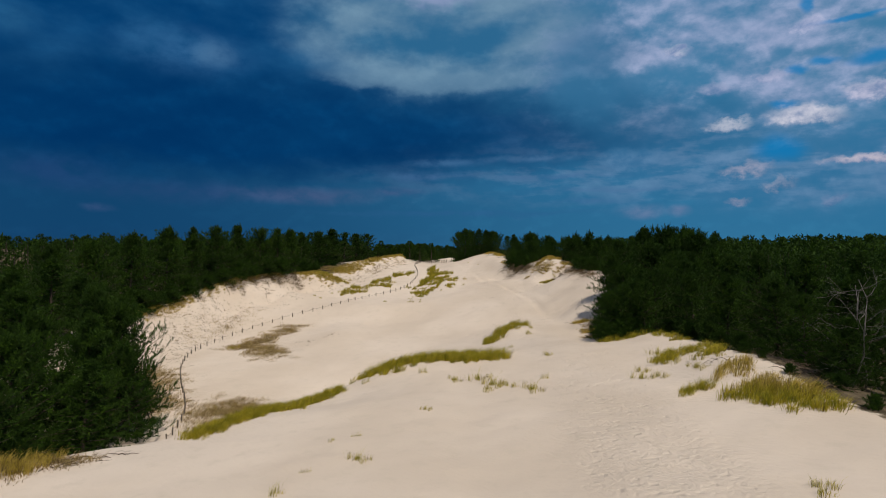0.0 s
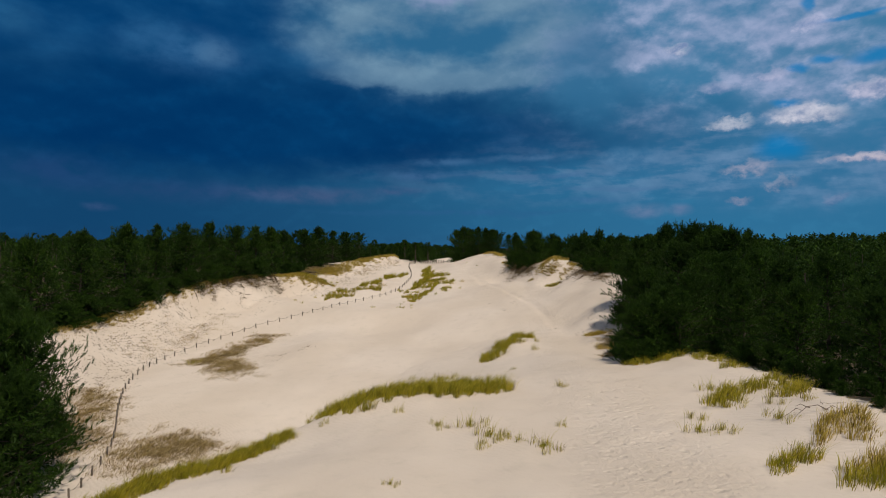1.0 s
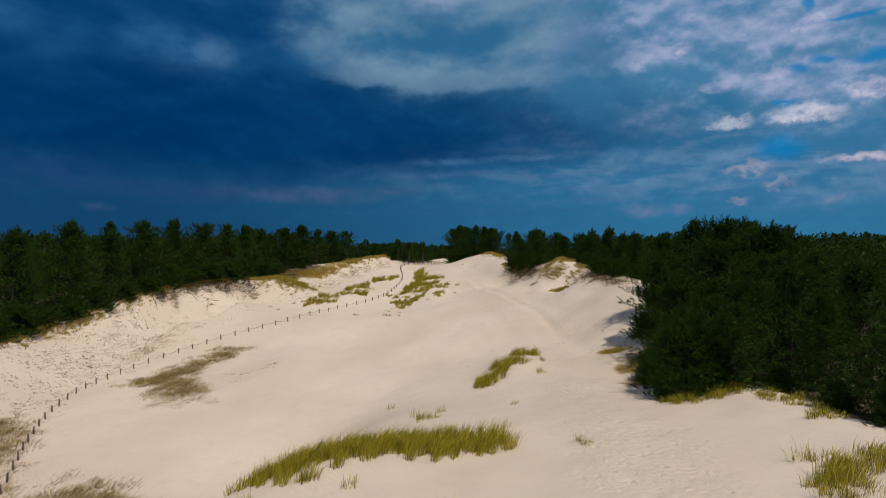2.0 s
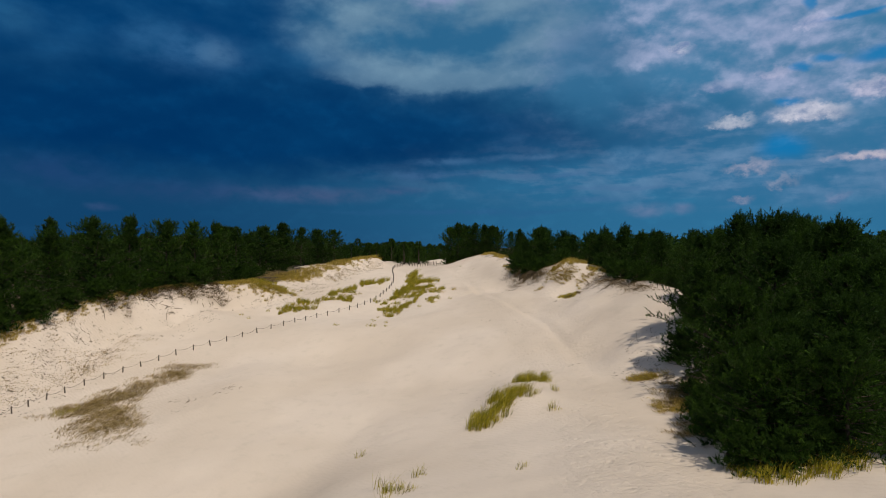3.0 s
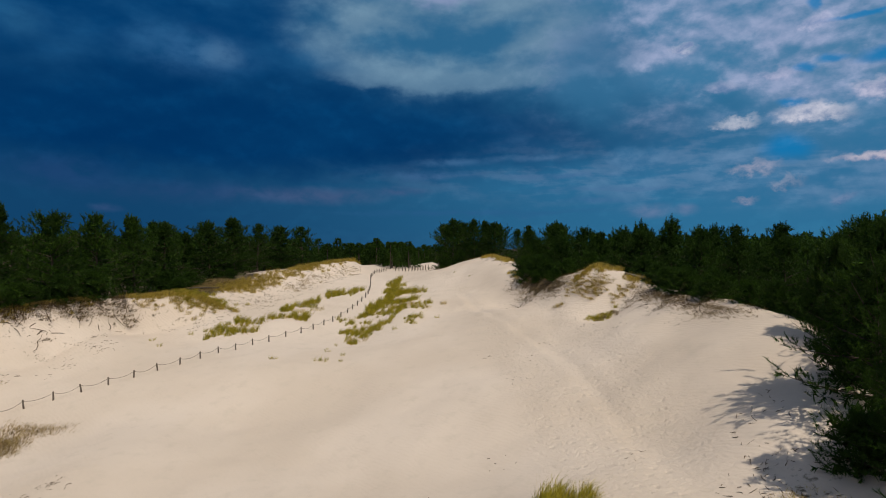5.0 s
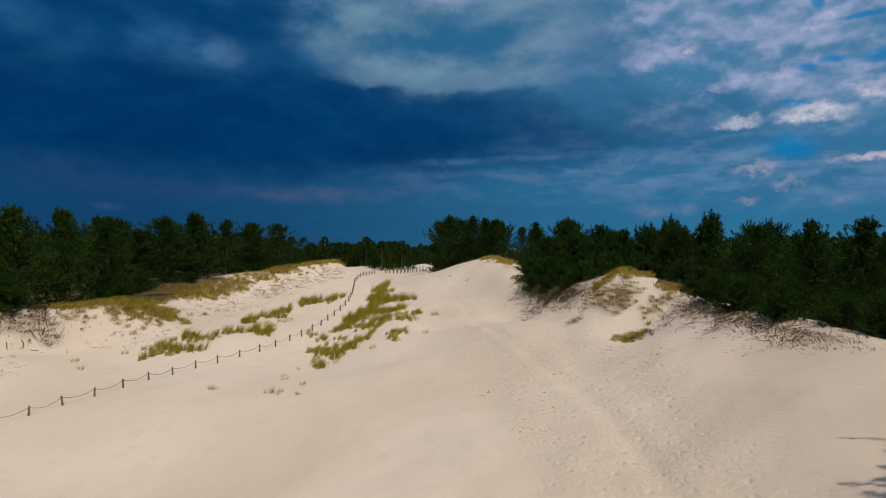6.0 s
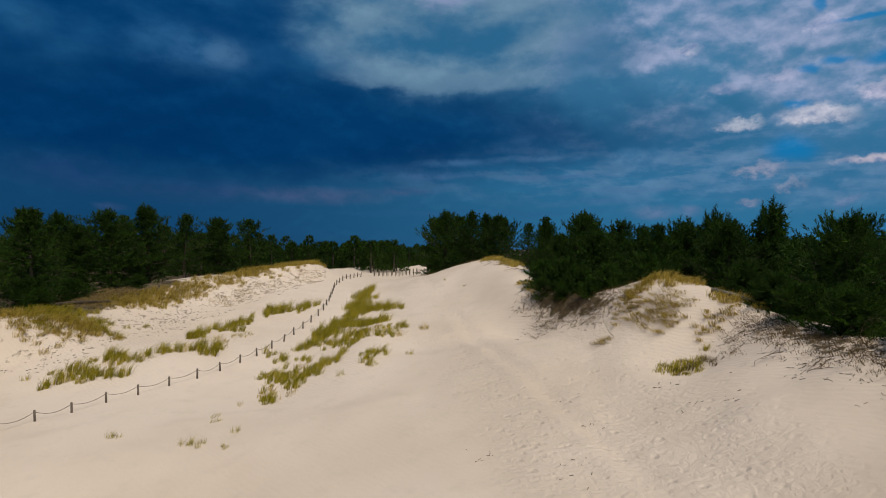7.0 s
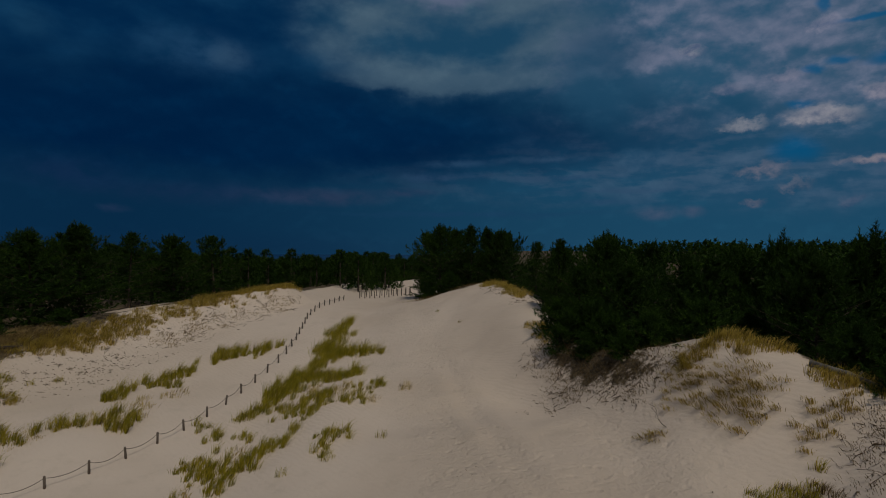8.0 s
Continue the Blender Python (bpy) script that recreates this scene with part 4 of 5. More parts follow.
ROW = "yellow-green marram grass growing along the dune crest"
grass_band([(-13.4, 31), (-12, 34), (-10.4, 37.6), (-9, 40.6), (-7.8, 42.6)], 0.5, 900, 0.54, ROW, seed=1, clumpy=0.25, apart=0.17)
grass_band([(-5.8, 46.3), (-4.4, 46.6), (-2.4, 46.9), (-0.2, 47.2), (2, 47.3), (4.3, 46.5)], 0.95, 1000, 0.85, ROW, seed=2, clumpy=0.45, apart=0.22)
grass_band([(5.0, 66.4), (6.0, 67.6), (7.0, 69.0), (8.2, 70.0)], 0.62, 230, 0.9, "clump of yellow-green marram grass on a low hummock", seed=3)
grass_band([(8.7, 74.2), (9.7, 74.8), (10.6, 75.0)], 0.42, 90, 0.85, "clump of yellow-green marram grass on a low hummock", seed=4)
grass_band([(-5.0, 107.4), (-4.4, 110), (-4.6, 113), (-5.8, 114.6)], 0.9, 105, 0.7, "scattered marram grass beside the fenced sand path", seed=5, clumpy=0.92, spread=0.09)
grass_band([(-3.6, 110.6), (-2.2, 111.6), (-1.2, 113)], 0.7, 90, 0.75, "scattered marram grass beside the fenced sand path", seed=39, clumpy=0.9, spread=0.09)
grass_band([(-4.6, 117), (-3.6, 121), (-2.4, 125), (-1.8, 128)], 0.75, 225, 0.935, "thick green marram grass on a sand hummock", seed=6)
grass_band([(-2.6, 128), (-2.4, 132), (-2.6, 137)], 0.55, 135, 0.99, "thick green marram grass on a sand hummock", seed=7, clumpy=0.5)
grass_band([(-2, 127), (-0.4, 127.6), (1.2, 127.4)], 0.6, 146, 0.935, "thick green marram grass on a sand hummock", seed=8, clumpy=0.5)
grass_band([(-2, 123), (-0.4, 121.6), (0.8, 122.6)], 0.7, 132, 0.825, "thick green marram grass on a sand hummock", seed=40)
grass_band([(-3, 118), (-0.6, 116.6), (1.6, 117.4), (2.8, 119.6)], 1.3, 150, 0.62, "thin marram tufts on pale sand", seed=9, clumpy=0.92, spread=0.09)
STALKS = "thin brown stalks between the marram tussocks"
grass_band([(-1.5, 120), (0.6, 119), (2.2, 118)], 1.2, 90, 0.5, STALKS, DRY_GRASS, seed=59, each=14, clumpy=0.8)
grass_band([(-4.8, 107.6), (-4.2, 110.5), (-3.6, 113.5)], 1.1, 70, 0.45, STALKS, DRY_GRASS, seed=60, each=12, clumpy=0.8)
grass_band([(-18, 111), (-15, 113), (-12, 115.5), (-11, 121)], 1.2, 130, 0.45, STALKS, DRY_GRASS, seed=61, each=12, clumpy=0.85)
grass_band([(0.8, 111.4), (1.8, 112.6)], 0.5, 48, 0.6, "thin marram tufts on pale sand", seed=41, clumpy=0.9, spread=0.09)
grass_band([(-19.8, 111.2), (-17, 111.4), (-14.8, 110.6)], 0.7, 99, 0.85, "marram tufts beside the rope fence", seed=10, clumpy=0.92, spread=0.09)
grass_band([(-17.2, 113.6), (-14.6, 114), (-12.7, 115), (-10.6, 115.6)], 0.8, 108, 0.85, "marram tufts beside the rope fence", seed=11, clumpy=0.92, spread=0.09)
grass_band([(-14.2, 119), (-13.2, 121.3), (-12.1, 124.6), (-10.4, 127.4)], 0.8, 117, 0.85, "marram tufts beside the rope fence", seed=12, clumpy=0.92, spread=0.09)
grass_band([(-10.2, 127.5), (-8.2, 128.4), (-7.0, 130)], 0.7, 108, 0.9, "marram tufts beside the rope fence", seed=13, clumpy=0.92, spread=0.09)
EDGE = "dense yellow-green grass at the edge of the pine wood"
grass_band([(15.1, 29.0), (15.8, 27.8), (16.6, 26.6), (17.0, 25.2)], 0.5, 300, 0.6, EDGE, seed=15, apart=0.2, spread=0.16)
grass_band([(16.2, 29.6), (16.9, 28.6), (17.4, 27.4)], 0.5, 200, 0.66, "straw-coloured grass at the edge of the pine wood", DRY_GRASS, seed=63, apart=0.2, spread=0.16)
grass_band([(15.9, 31.4), (16.4, 32.6), (17.2, 33.6)], 0.4, 60, 0.6, "brown and green grass under the dead branches", DRY_GRASS, seed=64, clumpy=0.85)
grass_band([(17.6, 37.6), (18.0, 39.4), (18.3, 41)], 0.4, 70, 0.6, EDGE, seed=16, clumpy=0.9)
grass_band([(14.8, 39.6), (15.6, 40.2)], 0.4, 60, 0.8, "tuft of marram grass at the foot of the bank", seed=17)
grass_band([(15.6, 40.6), (16.5, 40.4), (17.3, 40.0)], 0.45, 50, 0.6, "thin marram tufts on pale sand", seed=55, clumpy=0.9)
grass_band([(12.8, 30.9), (13.8, 31.6)], 0.3, 40, 0.6, "tuft of marram grass at the foot of the bank", seed=18)
grass_band([(18.6, 45), (18.7, 48), (18.5, 50.6)], 0.3, 40, 0.5, EDGE, seed=19)
grass_band([(14.2, 53.2), (14.9, 52.4), (16.2, 51.9), (17.6, 52.2), (18.4, 52.9)], 0.35, 80, 0.6, EDGE, seed=56)
grass_band([(-24, 25.6), (-21.5, 26.2), (-18.9, 26.6)], 0.9, 420, 0.7, "yellow and brown grass on the near dune", DRY_GRASS, seed=20, clumpy=0.8)
grass_band([(-21, 25.2), (-18.6, 26.0), (-17.0, 27.2)], 0.7, 260, 0.3, "brown dead grass matted on the near dune", HEATH, "dry_mat", 16, 62, 0.9, 0.03, 0.3, (0.4, -0.2), 0.85, 0.12)
DRY = "straw-coloured dry grass along the top of the bank"
grass_band([(-28, 112.6), (-25.8, 114.6), (-23.6, 116.6), (-21.2, 117.8)], 1.3, 510, 0.6, DRY, DRY_GRASS, apart=0.2, seed=21, spread=0.14)
grass_band([(-25, 116), (-24.2, 120.5), (-21.4, 118)], 1.2, 391, 0.55, DRY, apart=0.3, seed=22, spread=0.14)
grass_band([(-23.2, 124.5), (-21.2, 129.6), (-19, 134)], 1.1, 561, 0.6, DRY, DRY_GRASS, apart=0.2, seed=23, spread=0.14)
grass_band([(-18.4, 135.5), (-15.4, 141), (-12.4, 146), (-10.2, 147.6)], 0.9, 561, 0.6, DRY, DRY_GRASS, apart=0.2, seed=24, spread=0.14)
grass_band([(18.6, 110.4), (20, 110.2), (21.4, 108.6)], 0.35, 136, 0.55, "tall straw-coloured grass on the mound's crown", DRY_GRASS, apart=0.2, seed=25)
grass_band([(18.3, 111.2), (18, 108.6), (19.2, 108.4), (18.4, 106.6), (19.7, 106.8)], 0.75, 150, 0.38, "straw-coloured grass hanging down the mound", DRY_GRASS, seed=26, apart=0.24, spread=0.2, lean=(-0.9, -0.9), each=40, clumpy=0.85)
grass_band([(22, 107), (23.2, 106), (23.6, 104.6)], 0.35, 119, 0.5, "tall straw-coloured grass on the mound's crown", DRY_GRASS, apart=0.2, seed=27)
grass_band([(22.4, 105.5), (21.2, 104.9), (19.9, 104.2), (19.3, 103.6)], 0.2, 60, 0.4, "brown and green grass down the sand bank", DRY_GRASS, seed=28, clumpy=0.9, lean=(-0.5, -0.5))
grass_band([(17.9, 102.5), (18.6, 102.8), (19.2, 102.5)], 0.30, 110, 0.46, "brown and green grass down the sand bank", seed=29, clumpy=0.4)
grass_band([(18.0, 102.4), (19.0, 102.2), (19.8, 101.4)], 0.3, 50, 0.34, "brown dead stalks among the green tussock", LITTER_GRASS, seed=57)
grass_band([(17.5, 109.4), (18.2, 107.4), (19.2, 107.2), (18.9, 105.8)], 0.7, 80, 0.34, "brown dead grass hanging down the mound", DRY_GRASS, seed=58, lean=(-0.7, -0.7), spread=0.14, clumpy=0.94)
grass_band([(10.4, 142.5), (11.6, 141), (12.6, 137), (13.2, 133)], 0.5, 243, 0.52, "sparse dry grass on the dune crest", DRY_GRASS, seed=30)
grass_band([(13.2, 124), (13.4, 120), (14.6, 117.6)], 0.5, 187, 0.35, "brown grass along the hollow's edge", DRY_GRASS, seed=31)
grass_band([(-38.5, 94.5), (-35, 102), (-30.8, 109)], 0.5, 340, 0.45, DRY, DRY_GRASS, apart=0.2, seed=32)
grass_band([(-43.5, 76), (-42, 84), (-40, 91)], 0.9, 442, 0.45, DRY, DRY_GRASS, apart=0.2, seed=33)
HEATHY = "low brown dead grass matted on the sand"
MAT = dict(mat=HEATH, name="dry_mat", each=16, ragged=0.9, width=0.034, spread=0.34, lean=(0.6, 0.35), clumpy=0.75, apart=0.07)
grass_band([(-29, 79), (-26.6, 81.5), (-25, 86), (-23.4, 91)], 1.2, 1116, 0.242, HEATHY, seed=34, **MAT)
grass_band([(-25.5, 80), (-23.6, 77), (-21.6, 73.5)], 1.7, 864, 0.21, HEATHY, seed=35, **MAT)
grass_band([(-22, 51.5), (-20.6, 55), (-18.8, 56.6), (-18.2, 52)], 1.7, 1080, 0.246, HEATHY, seed=36, **MAT)
grass_band([(-26, 52), (-28.6, 57), (-31, 62), (-34, 68)], 1.8, 1500, 0.217, HEATHY, seed=37, **MAT)
grass_band([(-38, 80), (-36.5, 86), (-33.5, 92), (-31, 96)], 1.7, 672, 0.10, "thin brown stubble on the sand slope", seed=42, **MAT)
grass_band([(-36.2, 98.2), (-34.6, 101.6), (-32.6, 105.2), (-30, 108.8), (-28, 111)], 0.5, 737, 0.5, "brown dead roots and grass hanging over the bank", seed=43, apart=0.15, mat=LITTER_GRASS, name="dry_mat", each=26, spread=0.2, lean=(0.9, -0.9), clumpy=0.9)
grass_band([(-43.6, 75), (-41.6, 84), (-39.6, 91), (-37.6, 95.6)], 0.8, 588, 0.24, "brown dead grass on the bank's lip", seed=44, apart=0.15, mat=HEATH, name="dry_mat", each=18, spread=0.25, lean=(0.4, -0.3), clumpy=0.8)
grass_band([(13, 118.4), (14.2, 115.6), (15.6, 113.4), (17.4, 111.8)], 0.9, 940, 0.208, "dark brown litter matted below the pines", seed=45, apart=0.12, mat=LITTER_GRASS, name="dry_mat", each=18, spread=0.25, lean=(-0.4, -0.4), clumpy=0.7)
grass_band([(22.2, 103.6), (22.2, 101.6), (22.5, 99.6), (22.8, 97), (23.2, 93), (23.4, 89)], 0.7, 882, 0.213, "dark brown roots matted along the bank's lip", seed=46, apart=0.15, mat=LITTER_GRASS, name="dry_mat", each=18, spread=0.25, lean=(-0.5, -0.3), clumpy=0.85)
grass_band([(9.6, 146), (8, 149), (6, 151.5), (3.6, 147.5)], 1.1, 588, 0.2, "brown litter under the lone pines", seed=47, apart=0.15, mat=LITTER_GRASS, name="dry_mat", each=16, spread=0.3, lean=(-0.4, -0.2), clumpy=0.5)
grass_band([(17, 72.4), (18.6, 72)], 0.5, 110, 0.3, "dome of dry brown grass beside the pines", seed=48, apart=0.15, mat=DRY_GRASS, name="dry_mat", spread=0.2, lean=(-0.5, -0.2))
grass_band([(17.4, 67.4), (17.6, 65.2), (18.6, 69)], 0.6, 150, 0.28, "dome of dry brown grass beside the pines", seed=49, apart=0.15, mat=HEATH, name="dry_mat", spread=0.2, lean=(-0.5, -0.2))
grass_band([(15.4, 60.6), (16.6, 60), (17.6, 60.4), (16.4, 62)], 0.6, 220, 0.24, "dome of dry brown grass beside the pines", seed=51, mat=HEATH, name="dry_mat", spread=0.2, lean=(-0.6, -0.2), apart=0.15)
grass_band([(16, 65.4), (17.4, 65), (18.4, 66.4)], 0.6, 200, 0.26, "dome of dry brown grass beside the pines", seed=52, mat=DRY_GRASS, name="dry_mat", spread=0.2, lean=(-0.6, -0.2), apart=0.15)
grass_band([(-29, 119), (-26.6, 123), (-24.8, 128)], 1.6, 900, 0.3, "brown dead grass under the edge of the pines", seed=54, **MAT)
grass_band([(-17.6, 130), (-15, 135), (-12.4, 140.6), (-10, 145.4)], 0.7, 300, 0.26, "brown stalks hanging below the grassy crest", seed=50, apart=0.15, mat=HEATH, name="dry_mat", each=16, spread=0.22, lean=(0.5, -0.4), clumpy=0.92)
grass_band([(-29, 79), (-28, 79.6)], 0.6, 60, 0.35, "greener tuft in the matted dead grass", None, "marram_grass", 20, 38)


def make_tufts():
    rng = np.random.RandomState(77)
    kinds = []
    for k, (n, tall, s) in enumerate(((5, 0.62, 0.25), (8, 0.7, 0.32), (3, 0.5, 0.14), (2, 0.38, 0.1))):
        xy = np.concatenate([rng.normal(size=(n, 2)) * s, np.zeros((n, 1))], 1)
        shape = blades(xy, 18, tall * 0.85, rng, 0.10, width=0.015)
        kinds.append(tagged(new("grass_tuft", mesh_of("grass_tuft", shape[0], shape[1], GRASS)), "small tuft of marram grass on bare sand", "grass", "grass tufts on the sand"))
    for k, x, y, size in TUFTS:
        place(kinds[k], x, y, size, rng.uniform(-40, 40))
    for k in kinds:
        bpy.data.objects.remove(k)


# kind, x, y, size
TUFTS = [(0, 8.25, 46.2, 1.0), (1, 0.85, 40.35, 0.9), (1, 2.65, 40.1, 1.2), (1, 3.4, 38.0, 1.3), (0, 3.9, 37.9, 1.0), (0, 2.84, 37.1, 1.0), (2, 4.47, 37.3, 1.0), (1, 5.6, 36.0, 1.2), (2, 6.78, 38.8, 1.0), (2, -1.56, 43.5, 1.2), (2, -5.9, 43.9, 1.2), (3, 6.7, 56.9, 1.3),
         (1, 15.6, 41.5, 1.1), (0, 12.87, 37.8, 1.1), (1, 12.45, 35.7, 1.1), (0, 13.2, 35.4, 1.1), (1, 14.9, 38.5, 1.3), (0, 14.5, 38.9, 1.2), (0, 16.2, 37.1, 1.1), (1, 15.4, 34.9, 1.0), (0, 17.3, 36.5, 1.0), (1, -0.93, 32.8, 0.5), (1, -3.56, 24.9, 0.8), (3, -5.3, 27.7, 0.8), (3, -4.26, 28.4, 0.9), (3, -5.7, 23.8, 0.8), (2, -6.4, 21.8, 1.0),
         (2, 11.5, 17.7, 1.0), (0, 11.9, 18.3, 0.8), (1, -12.8, 30.4, 0.8), (2, -2.0, 66.5, 1.2), (1, 0.85, 55.7, 1.3), (0, 1.4, 55.9, 1.1), (2, 1.9, 58.5, 1.3), (2, 9.7, 66.8, 1.4), (2, 10.6, 71.1, 1.2), (3, 10.9, 74.2, 1.2),
         (3, -10, 101.3, 1.2), (3, -5.7, 103.2, 1), (1, -5.6, 100.4, 0.85), (0, -4.0, 100.0, 0.5), (2, -4.1, 101.8, 0.8), (2, -10.3, 101.6, 0.8), (3, -6, 104, 1),
         (2, -21.2, 110.5, 1), (0, -24, 108.5, 0.7), (2, -22.6, 107, 0.9), (2, 10.8, 139, 0.7), (3, 8, 131, 1), (3, 6, 136, 1), (2, 3.8, 112.5, 1), (2, -0.4, 109.5, 1), (0, 1.5, 110.5, 1), (2, -20.5, 121, 1), (0, -19.6, 122.6, 0.8)]
make_tufts()


# ---- dead wood and litter ----
def sticks(xy, long, thick, rng, lift=0.25):
    """Bent dead twigs lying on the ground."""
    verts, faces = [], []
    p = on_ground(xy)
    for x, y, z in p:
        n = len(verts)
        a, ln, b = rng.uniform(0, 6.28), long * rng.uniform(0.25, 1.2), rng.normal() * 0.3
        e = 0.4
        down = np.array([ground_at_fast(x + e, y) - ground_at_fast(x - e, y), ground_at_fast(x, y + e) - ground_at_fast(x, y - e)]) / (2 * e)
        r = thick * rng.uniform(0.5, 1.3)
        q, w = np.array([x, y]), 0.0
        line = []
        for k in range(4):
            h = z + (q - np.array([x, y])) @ down + 0.02 + lift * ln * rng.uniform(0, 0.5) * (k in (1, 2, 3))
            line.append((q[0], q[1], h))
            q = q + ln / 3 * np.array([math.cos(a + b * k), math.sin(a + b * k)])
        v, f = tube(line, [r, r * 0.9, r * 0.7, r * 0.35], 3)
        verts += v
        faces += [tuple(i + n for i in g) for g in f]
    return verts, faces


GRID = 0.5
GX, GY = np.arange(-60, 45, GRID), np.arange(10, 200, GRID)
GZ = height(*np.meshgrid(GX, GY))


def ground_at_fast(x, y):
    i, j = min(max(int((x + 60) / GRID), 0), len(GX) - 1), min(max(int((y - 10) / GRID), 0), len(GY) - 1)
    return GZ[j, i]


def litter(line, half, count, long, thick, label, seed, lift=0.25, name="twig_litter"):
    rng = np.random.RandomState(seed + 300)
    p = along(line, 0.3)
    hearts = p[rng.randint(len(p), size=max(5, count // 7))]
    hearts = hearts + rng.normal(size=hearts.shape) * half
    xy = hearts[rng.randint(len(hearts), size=count)] + rng.normal(size=(count, 2)) * 0.45
    shape = sticks(xy, long, thick, rng, lift)
    tagged(new(name, mesh_of(name, shape[0], shape[1], TWIGS)), label, "litter", kind="stuff")


ROOTS = "dark dead roots and twigs hanging over the sand bank"
litter([(-36, 98.5), (-34.6, 101.5), (-32.6, 105), (-30, 108.6), (-28.4, 110.8)], 0.8, 230, 1.1, 0.034, ROOTS, 1, 0.08)
litter([(-40, 90.5), (-38, 94)], 0.8, 110, 0.7, 0.018, ROOTS, 2)
litter([(12.8, 118.4), (14.2, 115.4), (15.6, 113.2), (17.4, 111.6)], 0.85, 520, 0.45, 0.014, ROOTS, 3, 0.15)
litter([(12.8, 117), (14.4, 113.6), (16, 111)], 0.8, 150, 0.45, 0.016, "scattered dark twigs below the bank", 4, 0.1)
litter([(22, 103.4), (22, 101), (22.3, 98.6), (22.8, 95), (23.2, 91)], 0.7, 420, 0.5, 0.014, ROOTS, 5, 0.12)
litter([(20.8, 102), (20.8, 98), (21.4, 93), (21.6, 88)], 1.1, 110, 0.2, 0.012, "scattered dark twigs below the bank", 6, 0.05)
litter([(9.4, 147), (8.4, 151), (7.2, 154.5)], 0.9, 260, 0.7, 0.022, "brown needle and twig litter under the pine", 8)
litter([(11.2, 142), (12.2, 137.5), (13, 131)], 0.9, 230, 0.4, 0.016, "scattered dark twigs on the dune crest", 9, 0.1)
litter([(-40, 78), (-38, 84), (-36, 89), (-33, 94)], 1.9, 900, 0.2, 0.022, "dark speckled twig litter on the sand slope", 10, 0.1)
litter([(-36.5, 66), (-36, 72), (-34.5, 88), (-32, 96)], 1.6, 900, 0.2, 0.02, "dark speckled twig litter on the sand slope", 11, 0.1)
litter([(-22.5, 112.5), (-21, 119), (-19.4, 124), (-17.4, 129)], 1.4, 600, 0.2, 0.02, "dark speckled twig litter beside the grass", 12, 0.1)
litter([(-16.6, 131.5), (-14, 136.5), (-11.4, 142), (-9.6, 146)], 0.9, 260, 0.5, 0.018, "brown stalks hanging below the grassy crest", 13)
litter([(-29, 118), (-26.6, 122), (-24.6, 127)], 1.5, 260, 0.6, 0.022, "dead twigs under the edge of the pines", 22, 0.15)
litter([(-31, 98), (-27, 104), (-24, 109)], 2.0, 130, 0.35, 0.014, "few dark twigs on pale sand", 14, 0.1)
litter([(17, 72), (18.2, 75), (19.4, 78.5)], 0.9, 110, 0.3, 0.016, "brown twig litter at the edge of the pines", 15, 0.1)
litter([(18.2, 66), (18.6, 69.5)], 0.9, 140, 0.3, 0.016, "brown twig litter at the edge of the pines", 16, 0.1)
litter([(12, 80), (14, 92), (14, 104)], 3.2, 90, 0.18, 0.014, "few dark bits of wood on bare sand", 17, 0.05)
litter([(-14, 80.5), (-17.4, 82.5), (-19, 78)], 0.7, 60, 0.3, 0.014, "few dark twigs on pale sand", 18, 0.1)
litter([(5, 80), (9, 79.6), (6, 72)], 1.6, 50, 0.18, 0.012, "few dark bits of wood on bare sand", 19, 0.05)
litter([(-21.5, 25), (-17.5, 27.6), (-15.6, 28.6)], 0.7, 150, 0.7, 0.018, "thin dry stalks on the near dune", 20)
litter([(18.8, 26), (20, 30), (19.6, 35)], 0.9, 200, 1.2, 0.016, "thin grey brushwood under the dead pine", 21, 0.6)


def branch_shape(rng, long, thick, bend=0.35, forks=3):
    """A crooked branch that forks."""
    pieces = []

    def grow(p, d, ln, r, depth):
        line, radii = [tuple(p)], [r]
        for k in range(5):
            d = d + rng.normal(size=3) * bend * 0.4
            d = d / np.linalg.norm(d)
            p = p + d * ln / 5
            line.append(tuple(p))
            radii.append(r * (1 - 0.16 * (k + 1)))
            if depth and k > 0 and rng.uniform() < 0.75:
                side = d + rng.normal(size=3) * 0.7
                grow(p.copy(), side / np.linalg.norm(side), ln * rng.uniform(0.35, 0.6), r * 0.5, depth - 1)
        pieces.append(tube(line, radii, 5))
    grow(np.zeros(3), np.array([1.0, 0, 0.12]), long, thick, forks)
    return join(pieces)


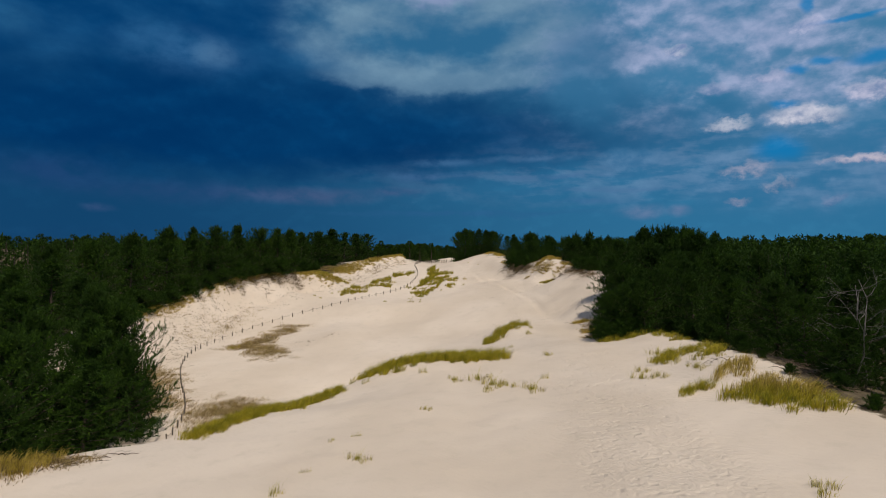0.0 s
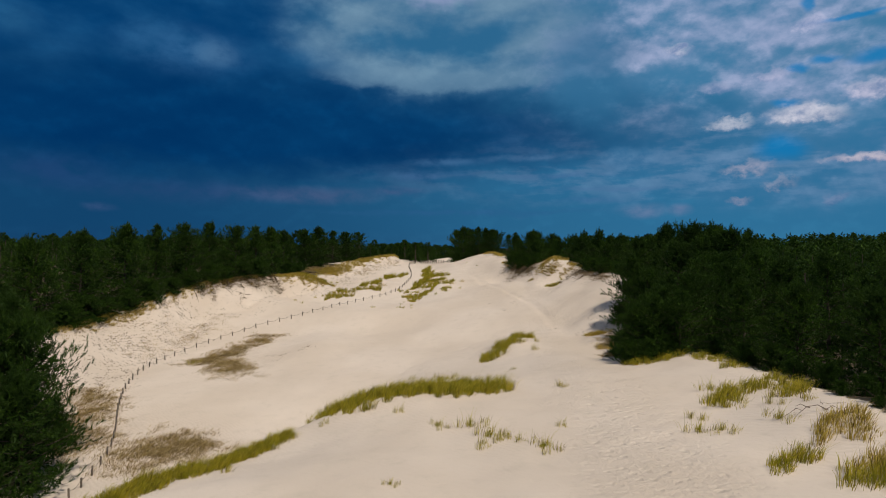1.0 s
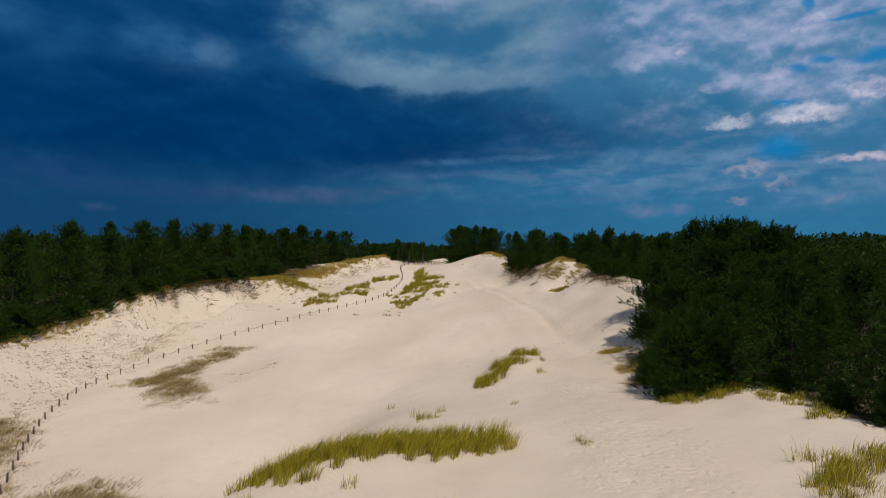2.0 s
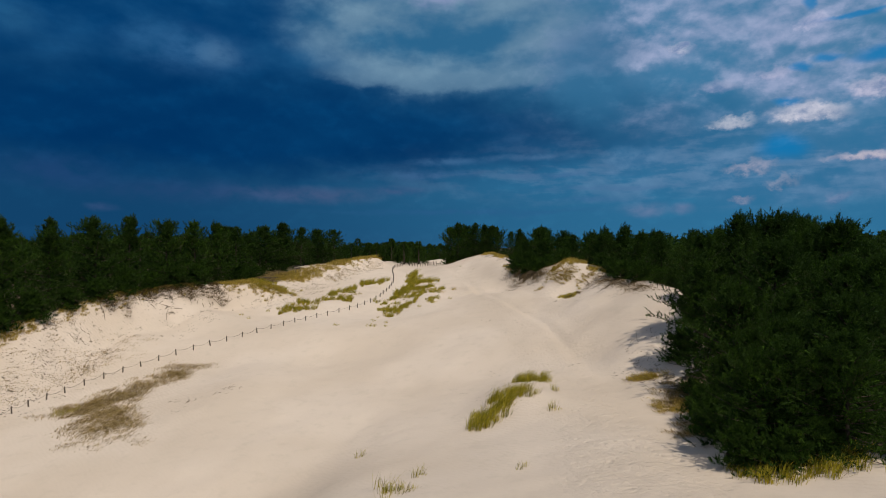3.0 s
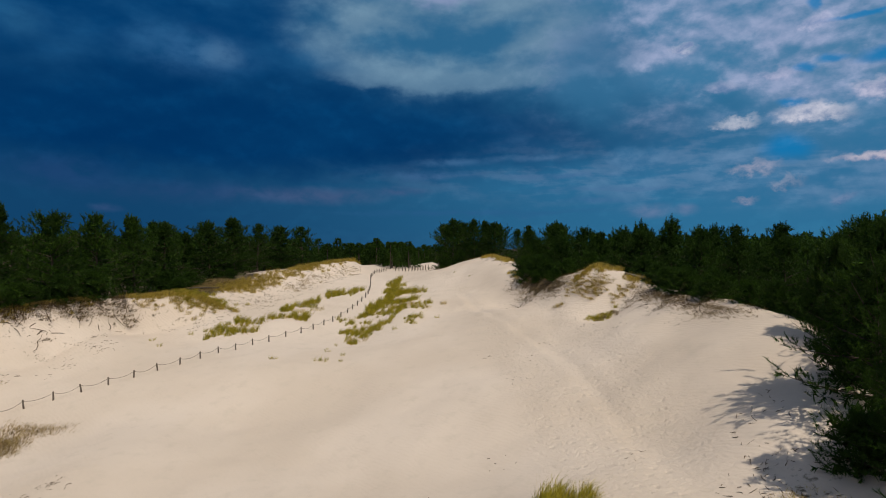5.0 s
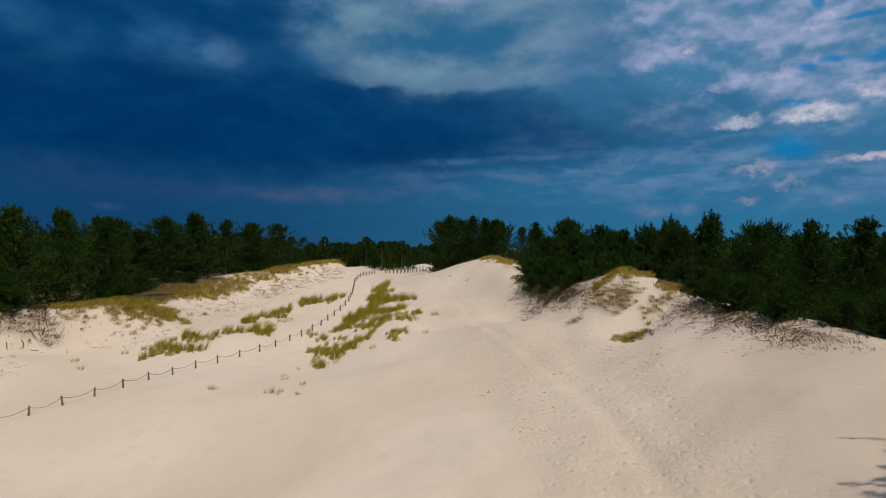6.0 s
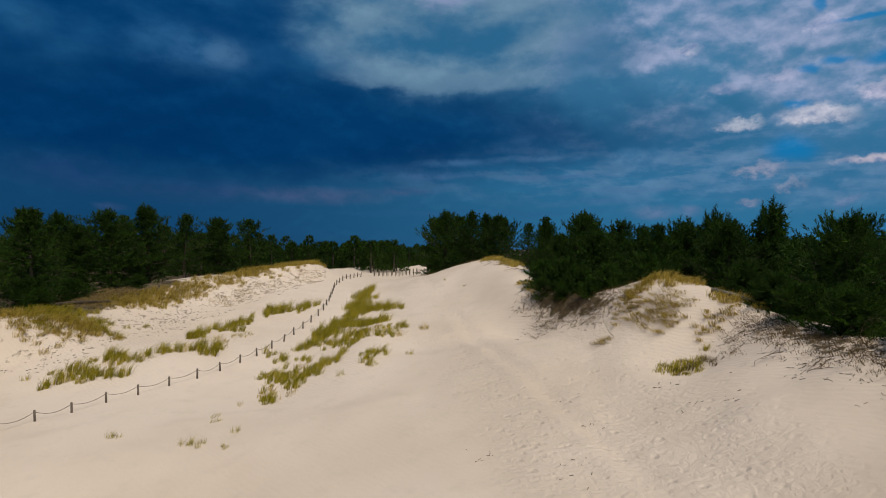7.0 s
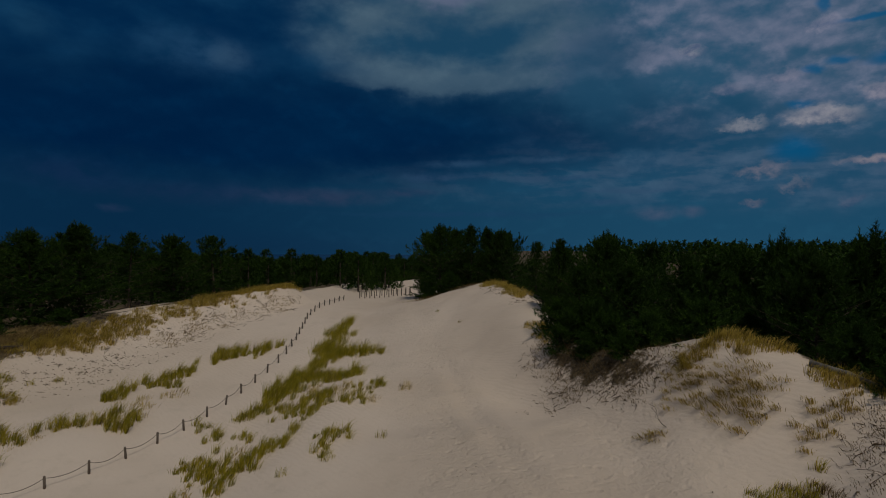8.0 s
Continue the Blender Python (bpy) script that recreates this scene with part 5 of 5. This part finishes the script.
def make_dead_wood():
    rng = np.random.RandomState(5)
    kinds = []
    for k in range(3):
        shape = branch_shape(rng, 1.9, 0.03, 0.55, 2)
        kinds.append(tagged(new("dead_branch", mesh_of("dead_branch", shape[0], shape[1], TWIGS, True)), "crooked dark dead branch half buried in sand", "branch", "dead branches on the banks"))
    for x, y, turn in ((22.2, 101.4, 200), (22.4, 99, 240), (22.8, 97.2, 190), (22.2, 95.4, 220), (22.6, 92.4, 250), (21.8, 103, 170), (21.2, 98.6, 205), (23, 94, 160), (20.9, 101.6, 185), (22.9, 100.2, 215), (22.6, 98.2, 175), (22.2, 102.4, 230), (23.1, 96.2, 205), (21.8, 100.4, 195), (21.6, 96.6, 235), (22.8, 93.2, 185), (21.9, 94.6, 210), (16.3, 107.6, 150), (15.2, 114.2, 200), (13.6, 116.8, 230),
                       (-33.2, 102.4, 300), (-34.4, 100.2, 320), (-31.2, 105.8, 290), (-29.6, 108.4, 310), (-35.6, 98.2, 330), (-11.6, 142, 280), (-15.8, 131.8, 300), (-13.6, 137.2, 320), (-18.6, 126.6, 260), (18.8, 77.6, 180), (17.8, 70.4, 160)):
        place(kinds[rng.randint(3)], x, y, rng.uniform(0.35, 0.8), turn, 0.02)
    for k in kinds:
        bpy.data.objects.remove(k)
    log = tagged(new("fallen_log"), "pale bleached log lying along the bank's lip", "log")
    a, b = Vector((21.9, 107.2, ground_at(21.9, 107.2) + 0.12)), Vector((24.1, 104.9, ground_at(24.1, 104.9) + 0.12))
    part("stem", tube([tuple(a), tuple(a.lerp(b, 0.4) + Vector((0, 0, 0.1))), tuple(b)], [0.13, 0.12, 0.08], 9), DEADWOOD, log, soft=True)
    part("stub", tube([tuple(a.lerp(b, 0.5)), tuple(a.lerp(b, 0.55) + Vector((0.1, 0.1, 0.4)))], [0.05, 0.02], 6), DEADWOOD, log)
    log = tagged(new("fallen_log"), "dark fallen trunk at the edge of the glade", "log")
    a, b = Vector((-27.5, 121, ground_at(-27.5, 121) + 0.2)), Vector((-23.8, 124.4, ground_at(-23.8, 124.4) + 0.2))
    part("stem", tube([tuple(a), tuple(a.lerp(b, 0.5) + Vector((0, 0, 0.12))), tuple(b)], [0.17, 0.14, 0.09], 9), BARK, log, soft=True)


def dead_pine(x, y, tall, seed, label):
    rng = np.random.RandomState(seed)
    tree = tagged(new("dead_tree"), label, "tree")
    base = np.array([x, y, ground_at(x, y) - 0.2])
    spine = [base]
    for k in range(6):
        spine.append(spine[-1] + np.array([rng.normal() * 0.22, rng.normal() * 0.22, tall / 6]))
    part("trunk", tube([tuple(p) for p in spine], [0.055, 0.047, 0.04, 0.033, 0.025, 0.017, 0.008], 8), DEADWOOD, tree, soft=True)
    for k in range(11):
        s = 1.6 + 4.3 * (k + rng.uniform()) / 11
        i = int(s)
        at = spine[i] + (spine[i + 1] - spine[i]) * (s - i)
        ob = part("branch", branch_shape(rng, (1.0 + 0.4 * tall * (1 - (s / 6.8) ** 2)) * rng.uniform(0.6, 1.0), 0.013, 0.6, 2), DEADWOOD, tree, soft=True)
        ob.matrix_basis = pose(*at, 0, rng.uniform(-35, 12), k * 137.5 + rng.uniform(-25, 25))


make_dead_wood()
dead_pine(20.4, 29.0, 5.6, 3, "leafless dead pine with bleached grey branches")
dead_pine(22.0, 30.2, 5.6, 9, "leafless dead pine with bleached grey branches")
